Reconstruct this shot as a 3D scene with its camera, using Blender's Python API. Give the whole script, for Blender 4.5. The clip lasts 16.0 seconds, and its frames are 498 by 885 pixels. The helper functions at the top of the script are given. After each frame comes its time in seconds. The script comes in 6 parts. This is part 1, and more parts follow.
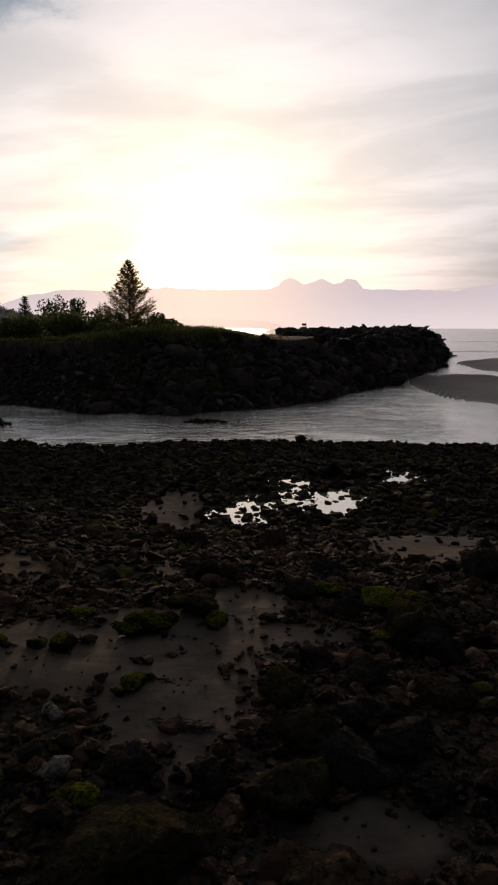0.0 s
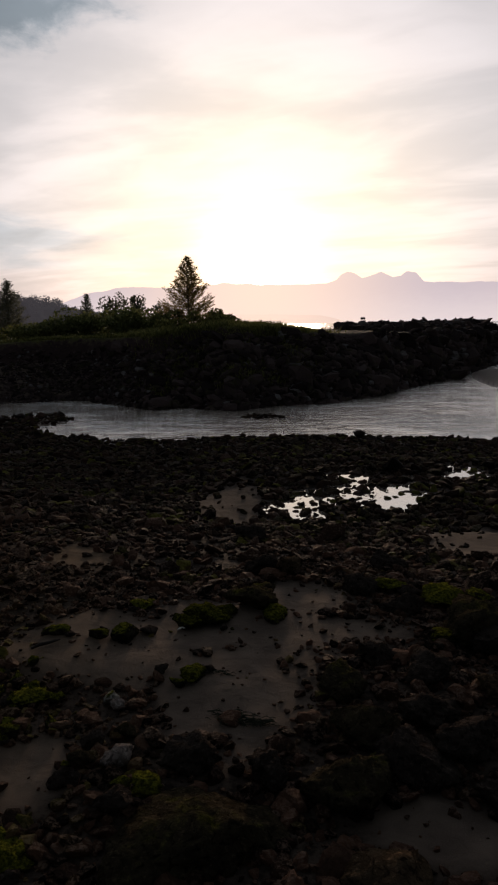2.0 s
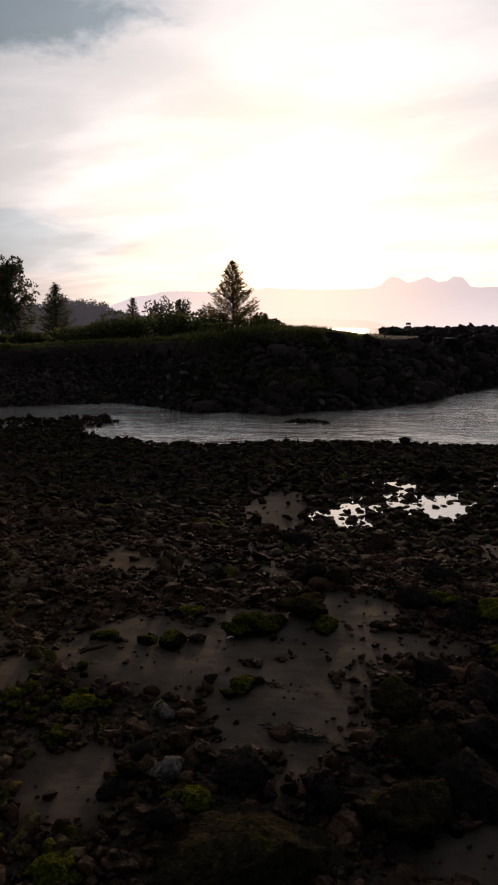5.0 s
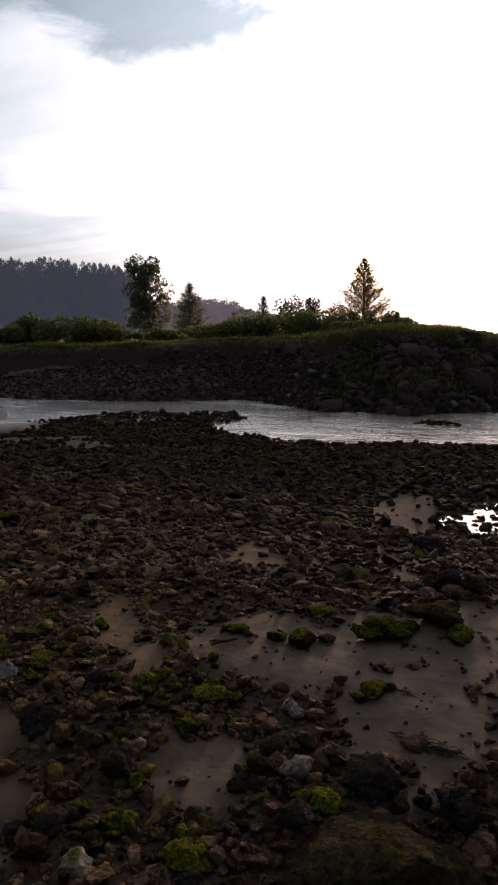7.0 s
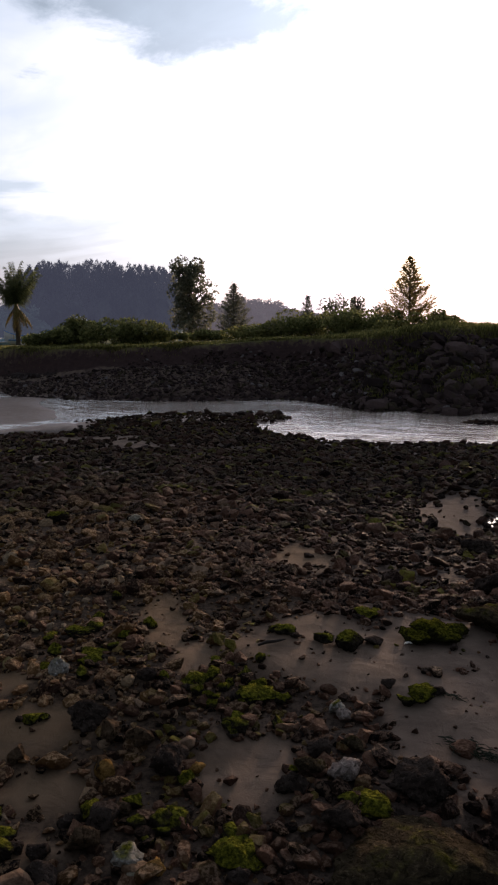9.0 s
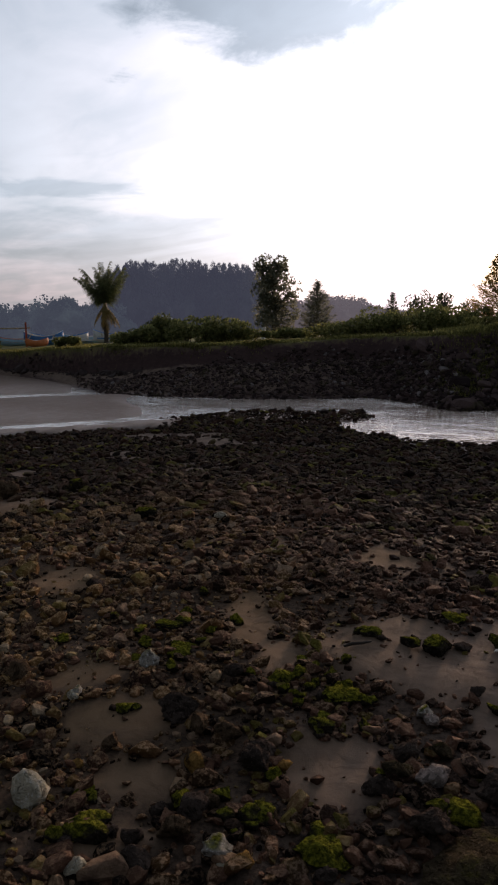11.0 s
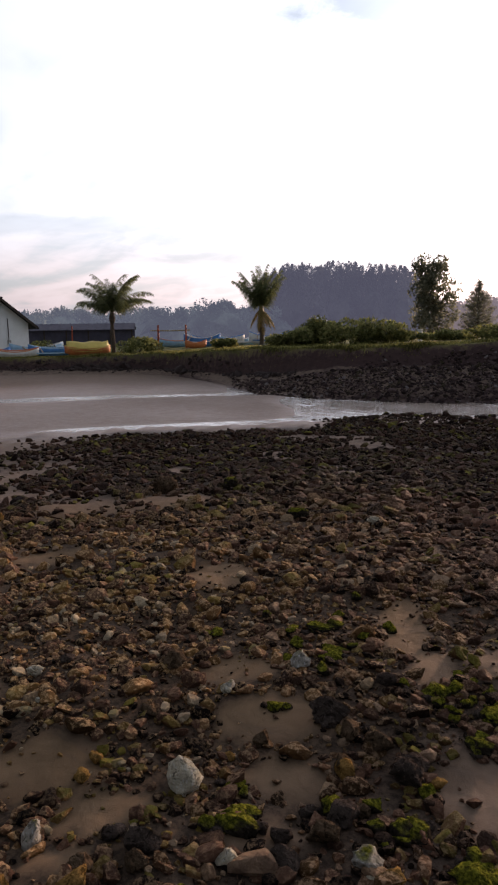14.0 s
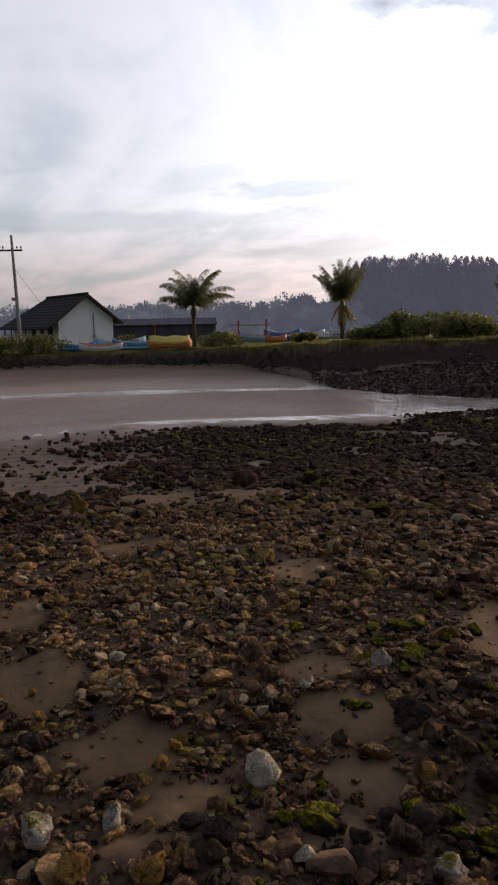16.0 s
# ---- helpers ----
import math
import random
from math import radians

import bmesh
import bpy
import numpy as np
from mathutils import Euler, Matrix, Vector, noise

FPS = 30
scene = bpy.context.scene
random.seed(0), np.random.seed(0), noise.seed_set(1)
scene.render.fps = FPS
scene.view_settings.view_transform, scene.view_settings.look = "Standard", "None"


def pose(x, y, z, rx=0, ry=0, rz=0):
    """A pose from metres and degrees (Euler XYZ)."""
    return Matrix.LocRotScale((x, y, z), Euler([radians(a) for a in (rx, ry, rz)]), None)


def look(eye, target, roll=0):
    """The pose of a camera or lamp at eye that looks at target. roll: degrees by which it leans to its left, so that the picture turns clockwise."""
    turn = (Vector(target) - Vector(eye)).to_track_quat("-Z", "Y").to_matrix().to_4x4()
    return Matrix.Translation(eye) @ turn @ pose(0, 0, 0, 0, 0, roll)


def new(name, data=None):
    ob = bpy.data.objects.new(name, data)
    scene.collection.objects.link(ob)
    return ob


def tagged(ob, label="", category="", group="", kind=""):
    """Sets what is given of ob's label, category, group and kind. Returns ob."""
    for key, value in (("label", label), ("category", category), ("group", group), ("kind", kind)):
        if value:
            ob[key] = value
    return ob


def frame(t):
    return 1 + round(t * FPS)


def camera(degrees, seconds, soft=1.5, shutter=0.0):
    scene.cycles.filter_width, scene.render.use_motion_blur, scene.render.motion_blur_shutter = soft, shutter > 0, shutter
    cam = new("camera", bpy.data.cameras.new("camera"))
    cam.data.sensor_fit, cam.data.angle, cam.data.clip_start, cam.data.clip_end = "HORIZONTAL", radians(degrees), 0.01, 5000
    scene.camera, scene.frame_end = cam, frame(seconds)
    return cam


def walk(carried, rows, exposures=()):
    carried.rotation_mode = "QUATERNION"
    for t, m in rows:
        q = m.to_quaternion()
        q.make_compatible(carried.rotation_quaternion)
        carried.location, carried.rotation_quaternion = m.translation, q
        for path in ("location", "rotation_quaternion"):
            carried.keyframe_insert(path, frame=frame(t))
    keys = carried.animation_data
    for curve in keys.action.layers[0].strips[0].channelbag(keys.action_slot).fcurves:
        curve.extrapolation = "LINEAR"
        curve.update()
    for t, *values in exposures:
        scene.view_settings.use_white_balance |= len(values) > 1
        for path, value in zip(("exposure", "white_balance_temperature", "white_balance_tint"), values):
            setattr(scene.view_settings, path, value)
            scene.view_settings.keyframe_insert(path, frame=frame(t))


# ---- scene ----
cam = camera(37.6, 16.0, soft=2.2)
PATH = [
    (0, (-0.000, 0.000, 1.600), (-0.000, 9.878, 0.042), 0.22),
    (0.5, (-0.003, 0.002, 1.597), (-0.268, 9.872, 0.013), -0.04),
    (1, (-0.004, 0.005, 1.596), (-0.525, 9.865, 0.013), -0.36),
    (1.5, (-0.005, 0.008, 1.592), (-0.668, 9.857, -0.012), -0.37),
    (2, (-0.007, 0.012, 1.589), (-0.795, 9.848, -0.032), -0.47),
    (2.5, (-0.008, 0.018, 1.585), (-1.013, 9.836, -0.028), -0.81),
    (3, (-0.010, 0.019, 1.585), (-1.299, 9.801, -0.041), -0.79),
    (5.5, (-0.090, 0.088, 1.591), (-1.501, 9.868, 0.054), 0.32),
    (6, (-0.105, 0.092, 1.589), (-2.156, 9.765, 0.097), -0.03),
    (6.5, (-0.116, 0.093, 1.586), (-2.671, 9.627, -0.016), 0.27),
    (7, (-0.128, 0.089, 1.584), (-3.141, 9.492, 0.001), 0.16),
    (7.5, (-0.139, 0.082, 1.585), (-3.550, 9.348, 0.000), -0.04),
    (8, (-0.135, 0.083, 1.586), (-3.611, 9.325, -0.001), -0.40),
    (10.5, (-0.152, 0.037, 1.614), (-4.351, 8.972, 0.023), -0.45),
    (11, (-0.160, 0.032, 1.616), (-4.744, 8.772, 0.005), -0.66),
    (11.5, (-0.168, 0.044, 1.609), (-5.110, 8.575, -0.064), -0.66),
    (12, (-0.172, 0.043, 1.611), (-5.336, 8.451, -0.009), -1.08),
    (12.5, (-0.175, 0.042, 1.611), (-5.524, 8.332, -0.023), -0.82),
    (13, (-0.181, 0.041, 1.611), (-5.815, 8.148, 0.018), -0.96),
    (13.5, (-0.189, 0.035, 1.611), (-6.174, 7.886, 0.013), -0.79),
    (14, (-0.197, 0.026, 1.615), (-6.490, 7.639, 0.056), -0.83),
    (14.5, (-0.206, 0.032, 1.608), (-6.670, 7.489, -0.011), -1.26),
    (15, (-0.218, 0.036, 1.604), (-6.894, 7.283, -0.103), -1.10),
    (15.5, (-0.219, 0.038, 1.604), (-7.055, 7.149, -0.037), -1.06),
    (16, (-0.230, 0.037, 1.601), (-7.305, 6.918, -0.015), -1.00),
]
EXPOSURES = [(0, -0.1, 6350, 21), (3, -0.14, 6350, 21), (5.5, 0.12, 6500, 22), (6.5, 0.42, 6550, 24), (7, 1.15, 6450, 26), (7.5, 1.68, 6350, 28), (8, 1.62, 6250, 29), (10.5, 1.2, 6350, 28), (11, 1.25, 6400, 28), (11.5, 2.35, 6450, 30), (12.5, 2.22, 6500, 31), (13, 2.22, 6550, 32), (14, 2.14, 6650, 32), (15, 1.95, 6750, 31), (16, 1.78, 6800, 30)]
walk(cam, [(t, look(eye, target, roll)) for t, eye, target, roll in PATH], EXPOSURES)

# ---- world and sun ----
SUN_AZ, SUN_EL = 3.6, 4.6          # degrees: to the left of +y, above the horizon


def direction(az, el):
    a, e = radians(az), radians(el)
    return Vector((-math.sin(a) * math.cos(e), math.cos(a) * math.cos(e), math.sin(e)))


class Nodes:
    """A short way to wire a node tree."""

    def __init__(self, tree):
        self.tree = tree
        tree.nodes.clear()

    def add(self, kind, **values):
        node = self.tree.nodes.new(kind)
        for key, value in values.items():
            if key in ("operation", "blend_type", "data_type", "noise_dimensions", "sky_type", "feature", "interpolation_type"):
                if key == "operation":
                    node.operation = value
                elif key == "blend_type":
                    node.blend_type = value
                elif key == "data_type":
                    node.data_type = value
                elif key == "noise_dimensions":
                    node.noise_dimensions = value
                elif key == "sky_type":
                    node.sky_type = value
                elif key == "feature":
                    node.feature = value
                else:
                    node.interpolation_type = value
            else:
                socket = node.inputs[int(key[1:])] if key[0] == "i" and key[1:].isdigit() else node.inputs[key.replace("_", " ")]
                self.put(socket, value)
        return node

    def put(self, socket, value):
        if isinstance(value, bpy.types.NodeSocket):
            self.tree.links.new(value, socket)
        else:
            socket.default_value = value

    def math(self, op, a, b=0.0, clamp=False):
        node = self.add("ShaderNodeMath", operation=op, i0=a, i1=b)
        node.use_clamp = clamp
        return node.outputs[0]

    def mix(self, factor, a, b, blend="MIX"):
        node = self.tree.nodes.new("ShaderNodeMix")
        node.data_type, node.blend_type = "RGBA", blend
        self.put(node.inputs[0], factor)
        for socket, value in ((node.inputs[6], a), (node.inputs[7], b)):
            self.put(socket, (*value, 1.0) if isinstance(value, tuple) and len(value) == 3 else value)
        return node.outputs[2]

    def noise(self, vector, scale, detail=4.0, rough=0.55, warp=0.0):
        node = self.add("ShaderNodeTexNoise", Vector=vector, Scale=scale, Detail=detail, Roughness=rough, Distortion=warp)
        return node.outputs[0]

    def ramp(self, value, low, high, a=0.0, b=1.0):
        node = self.add("ShaderNodeMapRange", i0=value, i1=low, i2=high, i3=a, i4=b)
        node.interpolation_type = "SMOOTHSTEP"
        return node.outputs[0]

    def scaled(self, vector, s):
        return self.add("ShaderNodeVectorMath", operation="MULTIPLY", i0=vector, i1=s).outputs[0]

    def dot(self, vector, s):
        return self.add("ShaderNodeVectorMath", operation="DOT_PRODUCT", i0=vector, i1=tuple(s)).outputs["Value"]


world = bpy.data.worlds.new("evening_sky")
scene.world = world
world.use_nodes = True
n = Nodes(world.node_tree)
ray_way = n.add("ShaderNodeTexCoord").outputs["Generated"]
sky = n.add("ShaderNodeTexSky", sky_type="NISHITA")
sky.sun_disc, sky.sun_elevation, sky.sun_rotation = False, radians(SUN_EL), radians(-SUN_AZ)
sky.air_density, sky.dust_density, sky.ozone_density = 1.0, 2.0, 1.0
height = n.add("ShaderNodeSeparateXYZ", i0=ray_way).outputs["Z"]
near_sun = n.dot(ray_way, direction(SUN_AZ, SUN_EL))
apart = n.math("MULTIPLY", n.math("ARCCOSINE", n.math("MINIMUM", near_sun, 0.99999)), 180 / math.pi)
apart_sq = n.math("MULTIPLY", apart, apart)


def bell(width, power):
    return n.math("MULTIPLY", n.math("EXPONENT", n.math("DIVIDE", apart_sq, -2.0 * width * width)), power)


def halo(width, power):
    return n.math("MULTIPLY", n.math("EXPONENT", n.math("DIVIDE", apart, -width)), power)


# thin cloud lit by the low sun: brightest round the sun, dimmer away from it
back = n.ramp(apart, 60.0, 115.0, 0.12, 0.065)
veil = n.math("ADD", n.math("ADD", bell(18.0, 0.90), bell(48.0, 0.14)), n.math("ADD", bell(2.3, 1.9), back))
core = bell(0.9, 9.0)
# streaks of cloud: flat sheets seen in perspective, drawn out along one wind
over = n.math("MAXIMUM", n.math("ADD", height, 0.10), 0.03)
sheet = n.add("ShaderNodeVectorMath", operation="DIVIDE", i0=ray_way)
n.put(sheet.inputs[1], n.add("ShaderNodeCombineXYZ", i0=over, i1=over, i2=over).outputs[0])
turned = n.add("ShaderNodeVectorRotate", Vector=sheet.outputs[0], Angle=radians(24))
flat = n.scaled(turned.outputs[0], (0.45, 0.95, 0.0))
streak = n.noise(flat, 1.05, 5.0, 0.5, 1.1)
fine = n.noise(n.scaled(turned.outputs[0], (0.8, 1.2, 0.0)), 3.6, 5.0, 0.5, 0.7)
clouds = n.math("ADD", n.math("MULTIPLY", streak, 0.78), n.math("MULTIPLY", fine, 0.22))
bright = n.ramp(clouds, 0.36, 0.64, 0.86, 1.14)
thin = n.ramp(clouds, 0.38, 0.56, 1.0, 0.0)
hue = n.mix(n.ramp(apart, 3.0, 22.0), (1.0, 0.90, 0.68), (1.0, 0.99, 0.935))
hue = n.mix(n.ramp(apart, 18.0, 46.0), hue, (0.80, 0.965, 1.0))
low_haze = n.math("MULTIPLY", n.ramp(height, 0.03, 0.17, 1.0, 0.0), n.ramp(apart, 8.0, 30.0))
hue = n.mix(n.math("MULTIPLY", low_haze, 0.85), hue, (0.90, 0.93, 0.97))
# thin places show the clear blue behind, the more so away from the sun
hue = n.mix(n.math("MULTIPLY", thin, n.ramp(apart, 20.0, 55.0, 0.12, 0.9)), hue, (0.68, 0.92, 1.0))
zenith = n.ramp(height, 0.45, 1.0, 1.0, 0.5)
lit = n.math("MULTIPLY", n.math("MULTIPLY", n.math("MULTIPLY", veil, bright), zenith), n.math("SUBTRACT", 1.0, n.math("MULTIPLY", low_haze, 0.36)))


def cloud_lump(az, el, stretch, low, high, rag, grain):
    """1 inside a ragged cloud about a bearing, 0 outside."""
    off = n.scaled(n.add("ShaderNodeVectorMath", operation="SUBTRACT", i0=ray_way, i1=tuple(direction(az, el))).outputs[0], stretch)
    size = n.add("ShaderNodeVectorMath", operation="LENGTH", i0=off).outputs["Value"]
    return n.ramp(n.math("SUBTRACT", size, n.math("MULTIPLY", grain, rag)), low, high)


puff = n.noise(n.scaled(ray_way, (1.0, 1.0, 2.0)), 13.0, 7.0, 0.62, 0.3)
long_puff = n.noise(n.scaled(ray_way, (1.0, 1.0, 5.0)), 6.0, 6.0, 0.6, 0.3)
grey_cloud = cloud_lump(24.8, 21.8, (0.85, 0.85, 2.3), 0.05, -0.05, 0.25, puff)
grey_cloud = n.math("MAXIMUM", grey_cloud, n.math("MULTIPLY", cloud_lump(19.5, 23.2, (0.8, 0.8, 2.6), 0.03, -0.06, 0.24, puff), 0.35))
grey_cloud = n.math("MAXIMUM", grey_cloud, n.math("MULTIPLY", cloud_lump(37.0, 17.2, (1.2, 1.2, 3.4), -0.08, -0.12, 0.24, puff), 0.5))
low_bank = cloud_lump(31.5, 5.9, (0.95, 0.95, 6.0), 0.10, -0.04, 0.42, long_puff)
low_bank = n.math("MAXIMUM", low_bank, cloud_lump(41.8, 9.6, (1.0, 1.0, 8.0), -0.07, -0.14, 0.36, long_puff))
low_bank = n.math("MAXIMUM", low_bank, n.math("MULTIPLY", cloud_lump(54.0, 7.6, (0.8, 0.8, 9.0), -0.02, -0.12, 0.36, long_puff), 0.7))
lit = n.math("MULTIPLY", lit, n.math("SUBTRACT", 1.0, n.math("MAXIMUM", n.math("MULTIPLY", grey_cloud, 0.50), n.math("MULTIPLY", low_bank, 0.22))))
hue = n.mix(n.math("MAXIMUM", n.math("MULTIPLY", grey_cloud, 0.9), n.math("MULTIPLY", low_bank, 0.6)), hue, (0.65, 0.90, 1.0))
sky_light = n.mix(1.0, hue, n.add("ShaderNodeCombineColor", i0=lit, i1=lit, i2=lit).outputs[0], "MULTIPLY")
disc = n.mix(1.0, (1.0, 0.86, 0.55), n.add("ShaderNodeCombineColor", i0=core, i1=core, i2=core).outputs[0], "MULTIPLY")
sky_light = n.mix(1.0, sky_light, disc, "ADD")
clear = n.mix(1.0, sky.outputs[0], (0.012, 0.012, 0.012), "MULTIPLY")
sky_light = n.mix(1.0, sky_light, clear, "ADD")
n.add("ShaderNodeOutputWorld", Surface=n.add("ShaderNodeBackground", Color=sky_light, Strength=1.0).outputs[0])

sun = new("sun", bpy.data.lights.new("sun", "SUN"))
sun.data.energy, sun.data.angle, sun.data.color = 1.4, radians(9), (1.0, 0.74, 0.46)
sun.matrix_world = look((0, 0, 30), Vector((0, 0, 30)) - direction(SUN_AZ, SUN_EL))

# ---- materials ----


def material(name):
    m = bpy.data.materials.new(name)
    m.use_nodes = True
    return m, Nodes(m.node_tree)


def finish(m, s, colour, rough, bump=None, strength=0.4, distance=0.01, metal=0.0, spec=0.1, through_leaf=0.0):
    shader = s.add("ShaderNodeBsdfPrincipled", Base_Color=colour, Roughness=rough, Metallic=metal)
    s.put(shader.inputs["Specular IOR Level"], spec)
    if bump is not None:
        hill = s.add("ShaderNodeBump", Height=bump, Strength=strength, Distance=distance)
        s.put(shader.inputs["Normal"], hill.outputs[0])
    out = shader.outputs[0]
    if through_leaf:
        back = s.add("ShaderNodeBsdfTranslucent", Color=colour)
        out = s.add("ShaderNodeMixShader", i0=through_leaf, i1=out, i2=back.outputs[0]).outputs[0]
    s.add("ShaderNodeOutputMaterial", Surface=out)
    return m


def place_of(s):
    return s.add("ShaderNodeNewGeometry").outputs["Position"]


def plain(name, colour, rough=0.7, vary=0.25, scale=6.0, bump=0.3, metal=0.0, spec=0.25):
    """Paint, wood, metal and the like, with grain and stains at two scales."""
    m, s = material(name)
    p = s.add("ShaderNodeTexCoord").outputs["Object"]
    a, b = s.noise(p, scale), s.noise(p, scale * 6.0, 5.0, 0.65)
    c = s.mix(s.ramp(a, 0.3, 0.75), tuple(v * (1 - vary) for v in colour), colour)
    c = s.mix(s.math("MULTIPLY", s.ramp(b, 0.45, 0.8), vary), c, tuple(v * 0.5 for v in colour))
    return finish(m, s, c, rough, b, bump, 0.01, metal, spec)


def stone_material(name, single):
    m, s = material(name)
    geo = s.add("ShaderNodeNewGeometry")
    p = geo.outputs["Position"]
    if single:
        chance = s.add("ShaderNodeObjectInfo").outputs["Random"]
    else:
        chance = geo.outputs["Random Per Island"]
    r1 = s.math("FRACT", s.math("MULTIPLY", chance, 7.31))
    r2 = s.math("FRACT", s.math("MULTIPLY", chance, 31.7))
    grain, blot = s.noise(p, 55.0, 6.0, 0.7), s.noise(p, 9.0, 4.0, 0.6)
    c = s.mix(s.math("POWER", r1, 1.5), (0.008, 0.0055, 0.005), (0.170, 0.084, 0.054))
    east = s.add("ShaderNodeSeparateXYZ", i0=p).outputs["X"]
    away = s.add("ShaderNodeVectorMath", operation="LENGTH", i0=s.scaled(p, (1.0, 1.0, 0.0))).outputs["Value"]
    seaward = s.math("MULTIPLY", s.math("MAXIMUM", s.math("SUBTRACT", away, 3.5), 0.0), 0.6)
    # tone shift: stones turn paler and more ochre towards -x
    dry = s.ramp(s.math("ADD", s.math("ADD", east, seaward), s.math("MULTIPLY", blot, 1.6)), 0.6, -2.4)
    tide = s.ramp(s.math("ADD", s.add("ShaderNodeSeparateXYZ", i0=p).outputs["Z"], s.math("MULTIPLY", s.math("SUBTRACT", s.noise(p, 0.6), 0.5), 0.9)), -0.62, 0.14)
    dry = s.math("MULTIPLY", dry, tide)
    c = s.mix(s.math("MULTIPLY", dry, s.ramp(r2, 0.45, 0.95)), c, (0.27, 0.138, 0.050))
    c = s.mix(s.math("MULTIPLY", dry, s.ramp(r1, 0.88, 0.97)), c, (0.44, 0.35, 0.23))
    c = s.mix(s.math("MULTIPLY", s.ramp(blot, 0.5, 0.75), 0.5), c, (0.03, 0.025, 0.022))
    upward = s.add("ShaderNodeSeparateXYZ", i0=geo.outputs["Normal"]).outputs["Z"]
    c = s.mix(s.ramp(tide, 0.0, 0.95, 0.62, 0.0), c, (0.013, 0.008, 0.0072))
    # pale grain specks, denser on upward faces: light on stone tops painted in
    lit_crust = s.math("MULTIPLY", s.ramp(s.math("ADD", grain, s.math("MULTIPLY", upward, 0.12)), 0.56, 0.70), s.math("ADD", 0.10, s.math("MULTIPLY", r2, 0.7)))
    c = s.mix(lit_crust, c, s.mix(dry, s.mix(tide, (0.13, 0.088, 0.068), (0.27, 0.17, 0.125)), (0.72, 0.46, 0.23)))
    weed = s.noise(p, 1.1, 3.0, 0.6)
    film = s.math("MULTIPLY", s.math("MULTIPLY", s.ramp(upward, 0.35, 0.9), s.ramp(r2, 0.35, 0.8)), s.ramp(tide, 0.9, 0.2, 0.0, 0.40))
    c = s.mix(film, c, (0.046, 0.042, 0.012))
    moss = s.math("MULTIPLY", s.ramp(s.math("ADD", upward, s.math("MULTIPLY", blot, 0.8)), 0.6, 1.1), s.ramp(s.math("ADD", weed, s.math("MULTIPLY", r2, 0.36)), 0.79, 0.95))
    c = s.mix(s.math("MULTIPLY", moss, s.ramp(grain, 0.3, 0.6, 0.35, 0.95)), c, s.mix(r1, (0.055, 0.052, 0.010), (0.17, 0.155, 0.018)))
    rough = s.ramp(blot, 0.35, 0.7, 0.6, 0.95)
    return finish(m, s, c, rough, s.math("ADD", grain, s.math("MULTIPLY", blot, 1.5)), 1.0, 0.028, 0.0, 0.02)


def bank_stone_material(name, single):
    """Broken rock of the bank: mostly dark and earthy, here and there a pale face."""
    m, s = material(name)
    geo = s.add("ShaderNodeNewGeometry")
    p = geo.outputs["Position"]
    chance = s.add("ShaderNodeObjectInfo").outputs["Random"] if single else geo.outputs["Random Per Island"]
    r2 = s.math("FRACT", s.math("MULTIPLY", chance, 17.3))
    grain, blot = s.noise(p, 14.0, 6.0, 0.7), s.noise(p, 2.2, 4.0, 0.6)
    c = s.mix(s.math("POWER", chance, 1.5), (0.024, 0.017, 0.017), (0.12, 0.083, 0.078))
    c = s.mix(s.ramp(r2, 0.93, 0.985), c, (0.20, 0.175, 0.17))
    c = s.mix(s.math("MULTIPLY", s.ramp(grain, 0.48, 0.7), 0.5), c, (0.045, 0.034, 0.03))
    c = s.mix(s.math("MULTIPLY", s.ramp(blot, 0.52, 0.68), 0.6), c, (0.065, 0.058, 0.028))
    return finish(m, s, c, 0.9, s.math("ADD", grain, blot), 0.8, 0.06, 0.0, 0.01)


def rock_material(name, colour, moss=0.0, tone=1.0):
    m, s = material(name)
    geo = s.add("ShaderNodeNewGeometry")
    p = geo.outputs["Position"]
    grain, blot, pit = s.noise(p, 60.0, 7.0, 0.7), s.noise(p, 12.0, 5.0, 0.65), s.noise(p, 38.0, 4.0, 0.6, 0.6)
    c = s.mix(s.ramp(blot, 0.3, 0.7), tuple(v * 0.45 for v in colour), colour)
    c = s.mix(s.math("MULTIPLY", s.ramp(grain, 0.52, 0.68), 0.6), c, tuple(min(v * 2.1, 0.8) for v in colour))
    c = s.mix(s.math("MULTIPLY", s.ramp(pit, 0.47, 0.36), 0.85), c, tuple(v * 0.22 for v in colour))
    if moss:
        up = s.add("ShaderNodeSeparateXYZ", i0=geo.outputs["Normal"]).outputs["Z"]
        cover = s.ramp(s.math("ADD", up, s.math("MULTIPLY", blot, 1.4)), 1.45 - moss, 1.95 - moss)
        cover = s.math("MULTIPLY", cover, s.ramp(s.math("ADD", pit, s.math("MULTIPLY", blot, 0.4)), 0.48, 0.66, 0.2, 1.0))
        c = s.mix(cover, c, s.mix(s.ramp(grain, 0.38, 0.66), (0.040 * tone, 0.043 * tone, 0.007 * tone), (0.23 * tone, 0.22 * tone, 0.025 * tone)))
    return finish(m, s, c, 0.95, s.math("ADD", s.math("ADD", grain, blot), s.math("MULTIPLY", pit, 1.5)), 1.0, 0.03, 0.0, 0.0)


